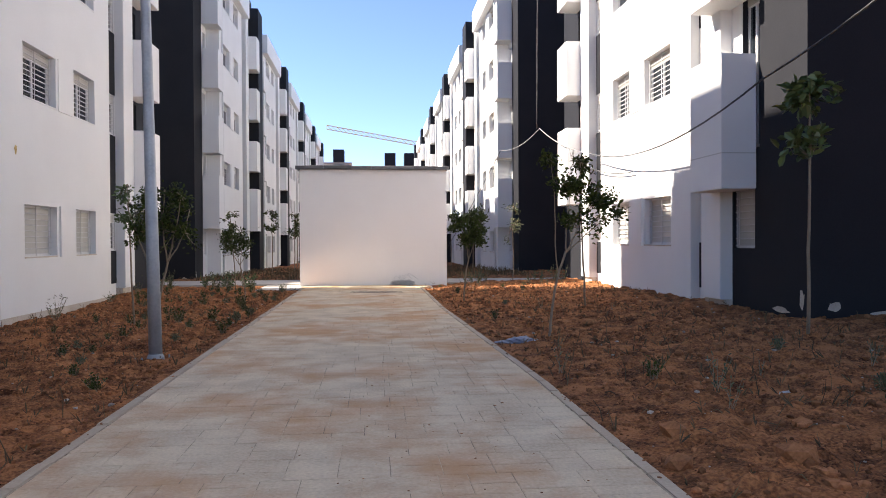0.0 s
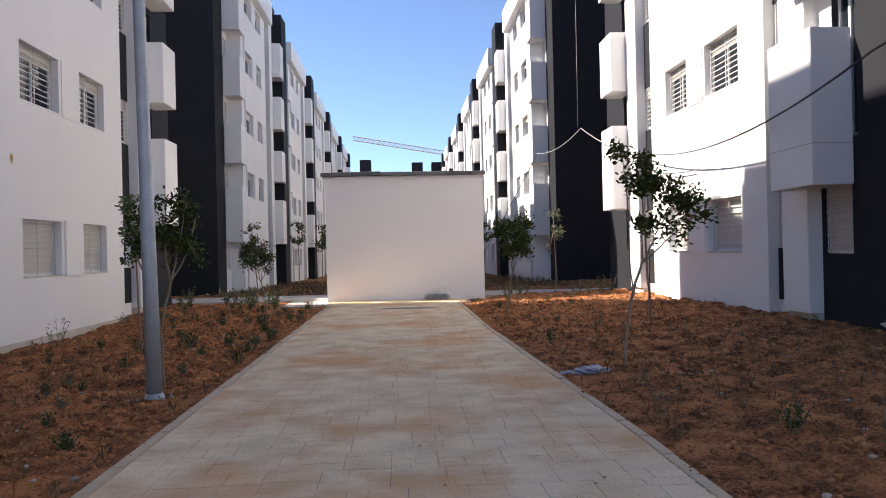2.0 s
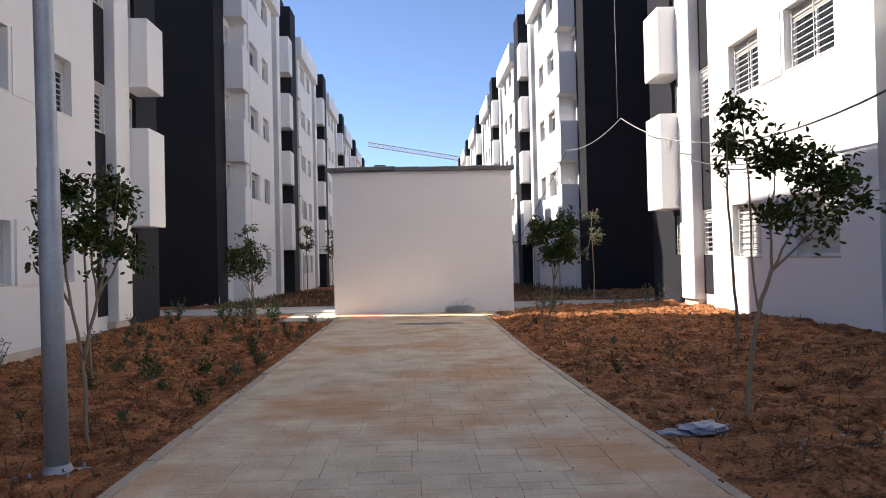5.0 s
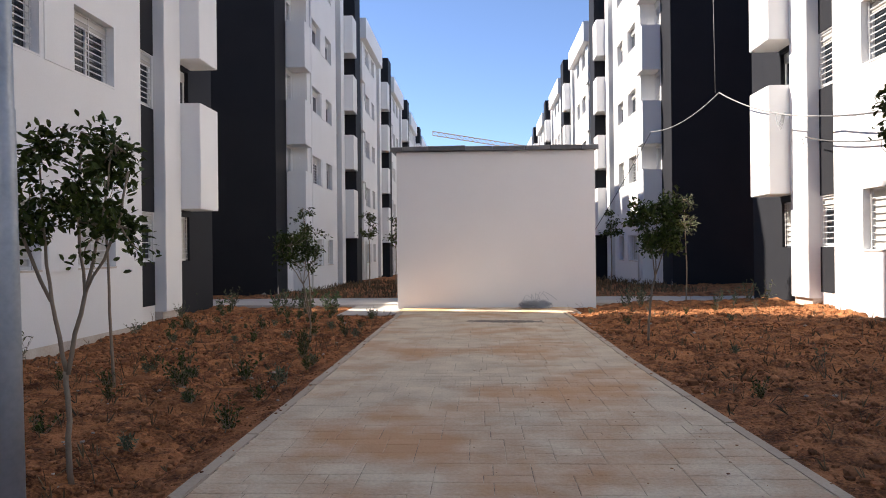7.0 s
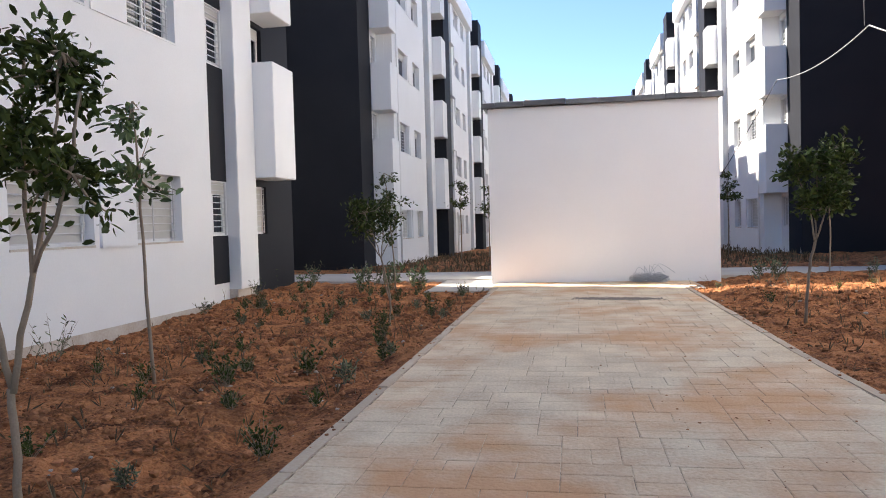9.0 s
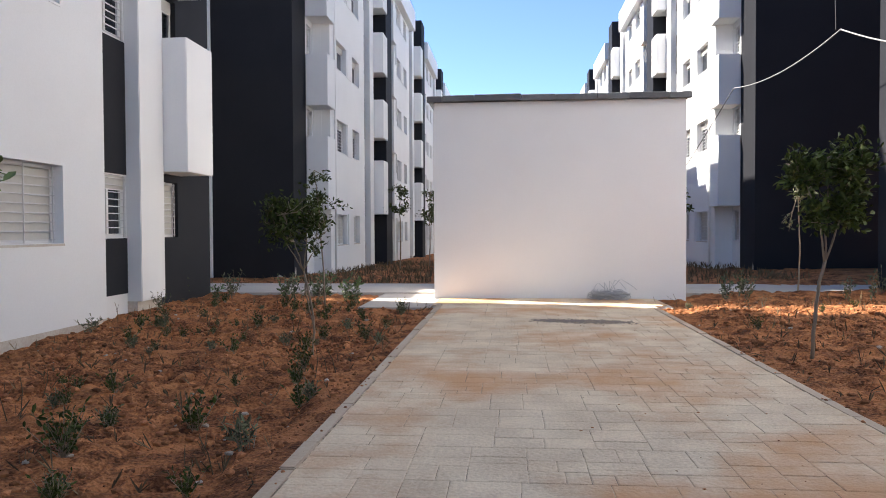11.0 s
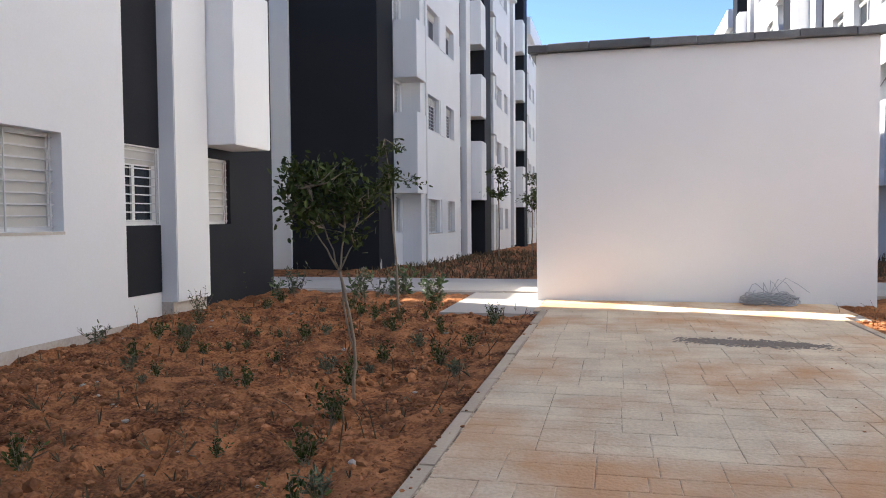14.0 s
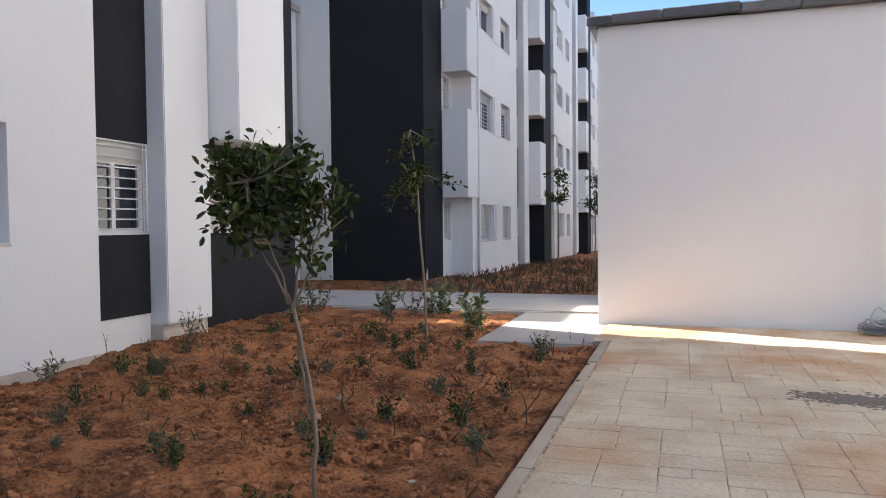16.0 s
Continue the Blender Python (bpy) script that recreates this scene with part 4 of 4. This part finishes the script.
tree(6.15, 10.5, "slender maple sapling with lobed leaves in two tufts", [[(0, 0, 0, 0.026), (0.0, 0, 1.2, 0.022), (0.02, 0, 2.5, 0.017), (0.03, 0, 3.65, 0.008)]],
     [(0.05, 0, 3.35, 0.36, 0.3, 1.0), (0.02, 0, 2.75, 0.3, 0.17, 0.7), (-0.12, 0, 3.1, 0.19, 0.13, 0.3)], 9, leaves=330, lsize=(0.17, 0.1), twigs=20, material=LEAF2)
# beyond the cross path
for x, y, sd, hh in ((-5.0, 38.5, 10, 3.3), (-4.2, 41.5, 11, 3.2), (5.0, 37.0, 12, 3.0), (4.6, 43.5, 13, 3.2), (-5.1, 52.0, 14, 3.1)):
    tree(x, y, "thin young tree beyond the cross path", [[(0, 0, 0, 0.026), (0.03, 0, 1.2, 0.022), (0.0, 0, 2.2, 0.016), (0.03, 0, hh, 0.008)]],
         [(0.0, 0, hh - 0.35, 0.38, 0.4, 1.0), (0.2, 0, hh - 0.9, 0.32, 0.3, 0.6), (-0.25, 0, hh - 1.0, 0.28, 0.25, 0.5)], sd, leaves=420, lsize=(0.12, 0.055), twigs=20)


def shrub(x, y, h, seed, material, label, n=60, ls=(0.05, 0.02), spread=0.35):
    rg = random.Random(seed)
    m, st = Mesh(), Mesh()
    for k in range(max(3, n // 9)):
        d = Vector((rg.gauss(0, spread), rg.gauss(0, spread), 1)).normalized()
        tip = d * h * rg.uniform(0.6, 1.05)
        base = Vector((rg.gauss(0, 0.02), rg.gauss(0, 0.02), 0))
        st.tube([base, base.lerp(tip, 0.5), tip], [0.004, 0.003, 0.0015], 3, cap=False)
        for i in range(9):
            p = base.lerp(tip, rg.uniform(0.2, 1.0))
            s = rg.uniform(0.7, 1.3)
            leaf(m, p, rand_dir(rg, 0.6), rand_dir(rg, 1.0), ls[0] * s, ls[1] * s)
    root = thing("shrub", x, y, ground_z(x, y) - 0.01, label, "shrub", "planted shrubs in the beds")
    tagged(part("stem", st, BARK, root), kind="stuff")
    tagged(part("foliage", m, material, root), kind="stuff")
    return root


rng = random.Random(33)
kinds = [shrub(-3.2, 16.0, 0.32, 101, LEAF, "small dark green planted shrub", 160, (0.055, 0.022)), shrub(-3.6, 15.0, 0.36, 102, LEAF, "small dark green planted shrub", 190, (0.052, 0.02)),
         shrub(-2.6, 15.4, 0.26, 103, WEED, "grey-green weedy shrub on bare soil", 130, (0.07, 0.016)), shrub(3.3, 7.4, 0.42, 104, WEED, "dusty grey-green weed on bare soil", 60, (0.05, 0.014), 0.2)]
left = [(-2.5, 14.6), (-2.45, 13.2), (-3.1, 14.2), (-2.7, 16.8), (-3.4, 17.3), (-3.1, 19.3), (-3.9, 18.9), (-2.5, 19.4), (-3.4, 20.4), (-2.6, 20.9), (-4.3, 20.1), (-5.0, 19.2), (-3.0, 21.7), (-3.8, 21.9), (-4.8, 21.4), (-2.5, 22.3), (-3.5, 22.9), (-5.6, 22.2), (-4.4, 22.9), (-5.2, 23.4), (-6.1, 23.2), (-4.9, 17.2), (-5.9, 20.9), (-3.0, 12.6), (-3.9, 13.0), (-4.6, 15.4), (-5.4, 14.2), (-4.2, 11.9), (-3.5, 9.7), (-4.6, 9.1), (-3.0, 8.6), (-4.0, 8.0), (-5.3, 11.0), (-3.3, 7.2)]
right = [(2.2, 8.6), (3.0, 8.0), (3.9, 7.8), (4.6, 7.0), (3.1, 6.4), (4.1, 6.2), (2.6, 10.2), (4.8, 9.0), (5.3, 8.2), (2.3, 14.3), (3.4, 15.6), (2.9, 16.9), (4.6, 14.2), (2.3, 20.6), (3.2, 21.2), (4.2, 20.2), (2.8, 22.3), (3.9, 22.4), (5.2, 22.0), (2.1, 22.9), (6.0, 21.4), (4.6, 23.2), (3.4, 23.4)]
left += [(rng.uniform(-6.4, -2.3), 18.5 + 5.6 * rng.random() ** 0.7) for _ in range(34)] + [(rng.uniform(-6.2, -2.4), rng.uniform(8.5, 18.5)) for _ in range(22)]
for k, (x, y) in enumerate(left + right):
    src = kinds[(0, 1, 0, 2)[k % 4]] if k < len(left) else kinds[(3, 2, 3, 1)[k % 4]]
    x, y = x + rng.uniform(-0.15, 0.15), y + rng.uniform(-0.15, 0.15)
    o = copy_thing(src, pose(x, y, ground_z(x, y) - 0.01, 0, 0, rng.uniform(0, 360)))
    o.scale = (rng.uniform(0.38, 0.78),) * 3
# pale bushes along the kerb of the cross path
k1 = shrub(-5.4, 25.3, 0.55, 105, LEAF2, "light green shrub by the kerb of the cross path", 90, (0.1, 0.035), 0.4)
k2 = shrub(-6.4, 25.0, 0.5, 106, WEED, "straggly shrub by the kerb of the cross path", 70, (0.09, 0.025), 0.35)
for k in range(26):
    x = rng.choice((rng.uniform(-8.5, -3.7), rng.uniform(2.3, 6.4)))
    y = rng.uniform(24.2, 25.9)
    o = copy_thing((k1, k2)[k % 2 if x < 0 else 1], pose(x, y, ground_z(x, y) - 0.01, 0, 0, rng.uniform(0, 360)))
    o.scale = (rng.uniform(0.6, 1.15),) * 3
for x, y, h in ((-6.4, 16.4, 0.62), (-6.6, 14.0, 0.5), (-6.2, 12.9, 0.5), (-6.7, 22.6, 0.45), (-6.75, 20.6, 0.3)):
    shrub(x, y, h, int(200 + y * 10), WEED, "wispy grey-green weed beside the wall", 110, (0.06, 0.014), 0.45)

# dry weeds and straw too many to count
rng = random.Random(44)
straw = Mesh()
for k in range(2600):
    if k % 4 == 0:
        x, y = rng.uniform(-9, 7), rng.uniform(29.2, 44)
    else:
        x, y = in_bed(rng)
    z = ground_z(x, y)
    h = rng.uniform(0.05, 0.2) if y < 28 else rng.uniform(0.1, 0.25)
    d = Vector((rng.gauss(0, 0.5), rng.gauss(0, 0.5), 1)).normalized()
    for j in range(3):
        e = (d + rand_dir(rng, 0.3) * 0.5).normalized()
        leaf(straw, Vector((x, y, z)), e, rand_dir(rng, 0.2), h * rng.uniform(0.5, 1), 0.006 + 0.01 * rng.random())
for k in range(2600):
    x, y = rng.uniform(-7.0, 6.5), rng.uniform(29.3, 46)
    z = ground_z(x, y)
    for j in range(3):
        leaf(straw, Vector((x + rng.gauss(0, 0.05), y, z)), Vector((rng.gauss(0, 0.4), rng.gauss(0, 0.4), 1)), rand_dir(rng, 0.2), rng.uniform(0.08, 0.28), 0.015 + 0.02 * rng.random())
for k in range(170):
    x, y = in_bed(rng)
    z = ground_z(x, y)
    h = rng.uniform(0.12, 0.34)
    b = Vector((x + rng.gauss(0, 0.07), y + rng.gauss(0, 0.07), z + h))
    straw.tube([(x, y, z - 0.01), tuple(Vector((x, y, z)).lerp(b, 0.6) + Vector((0.02, 0, 0))), tuple(b)], [0.0045, 0.0035, 0.002], 4)
    if k % 2:
        straw.tube([tuple(Vector((x, y, z)).lerp(b, 0.5)), (b.x + rng.gauss(0, 0.08), b.y, b.z - 0.03)], [0.003, 0.0015], 3)
for k in range(160):
    x, y = in_bed(rng)
    z = ground_z(x, y) + 0.012
    a, l = rng.uniform(0, 6.28), rng.uniform(0.06, 0.22)
    straw.tube([(x, y, z), (x + l * math.cos(a) / 2, y + l * math.sin(a) / 2, z + 0.02), (x + l * math.cos(a), y + l * math.sin(a), z)], 0.004, 4)
STRAW = mat("dry_weed", (0.15, 0.1, 0.05), (0.08, 0.065, 0.03), rough=0.9, scale=4, bump=0.0, rnd=0.5, isl=True)
tagged(part("dry_weeds", straw, STRAW), "sparse dry weeds on the soil", "weeds", kind="stuff")

# ---- litter ----
bag = thing("plastic_bag", 2.08, 11.12, ground_z(2.1, 11.2) + 0.0, "crumpled blue plastic bag on the soil", "litter")
for nm, (bx, by, w, l, h) in (("bag", (0.1, 0.05, 0.2, 0.13, 0.07)), ("flap", (-0.13, 0.03, 0.16, 0.1, 0.03))):
    bm = bmesh.new()
    bmesh.ops.create_icosphere(bm, subdivisions=3, radius=1.0)
    for v in bm.verts:
        q = noise.noise(v.co * 2.3 + Vector((bx * 9, 0, 0))) * 0.35 + noise.noise(v.co * 6) * 0.12
        v.co = Vector((bx + v.co.x * w * (1 + q), by + v.co.y * l * (1 + q), max(0.0, h * 0.5 + v.co.z * h * (0.8 + q))))
    me = bpy.data.meshes.new(nm)
    bm.to_mesh(me)
    bm.free()
    me.materials.append(PLASTIC)
    part(nm, me, PLASTIC, bag)
stick = part("stick", Mesh().tube([(0, 0, 0.012), (0.1, 0.02, 0.02), (0.16, 0.01, 0.012)], 0.014, 6), FRAME)
stick.location = (3.85, 7.25, ground_z(3.85, 7.25))
tagged(stick, "short pale stick lying on soil", "stick")
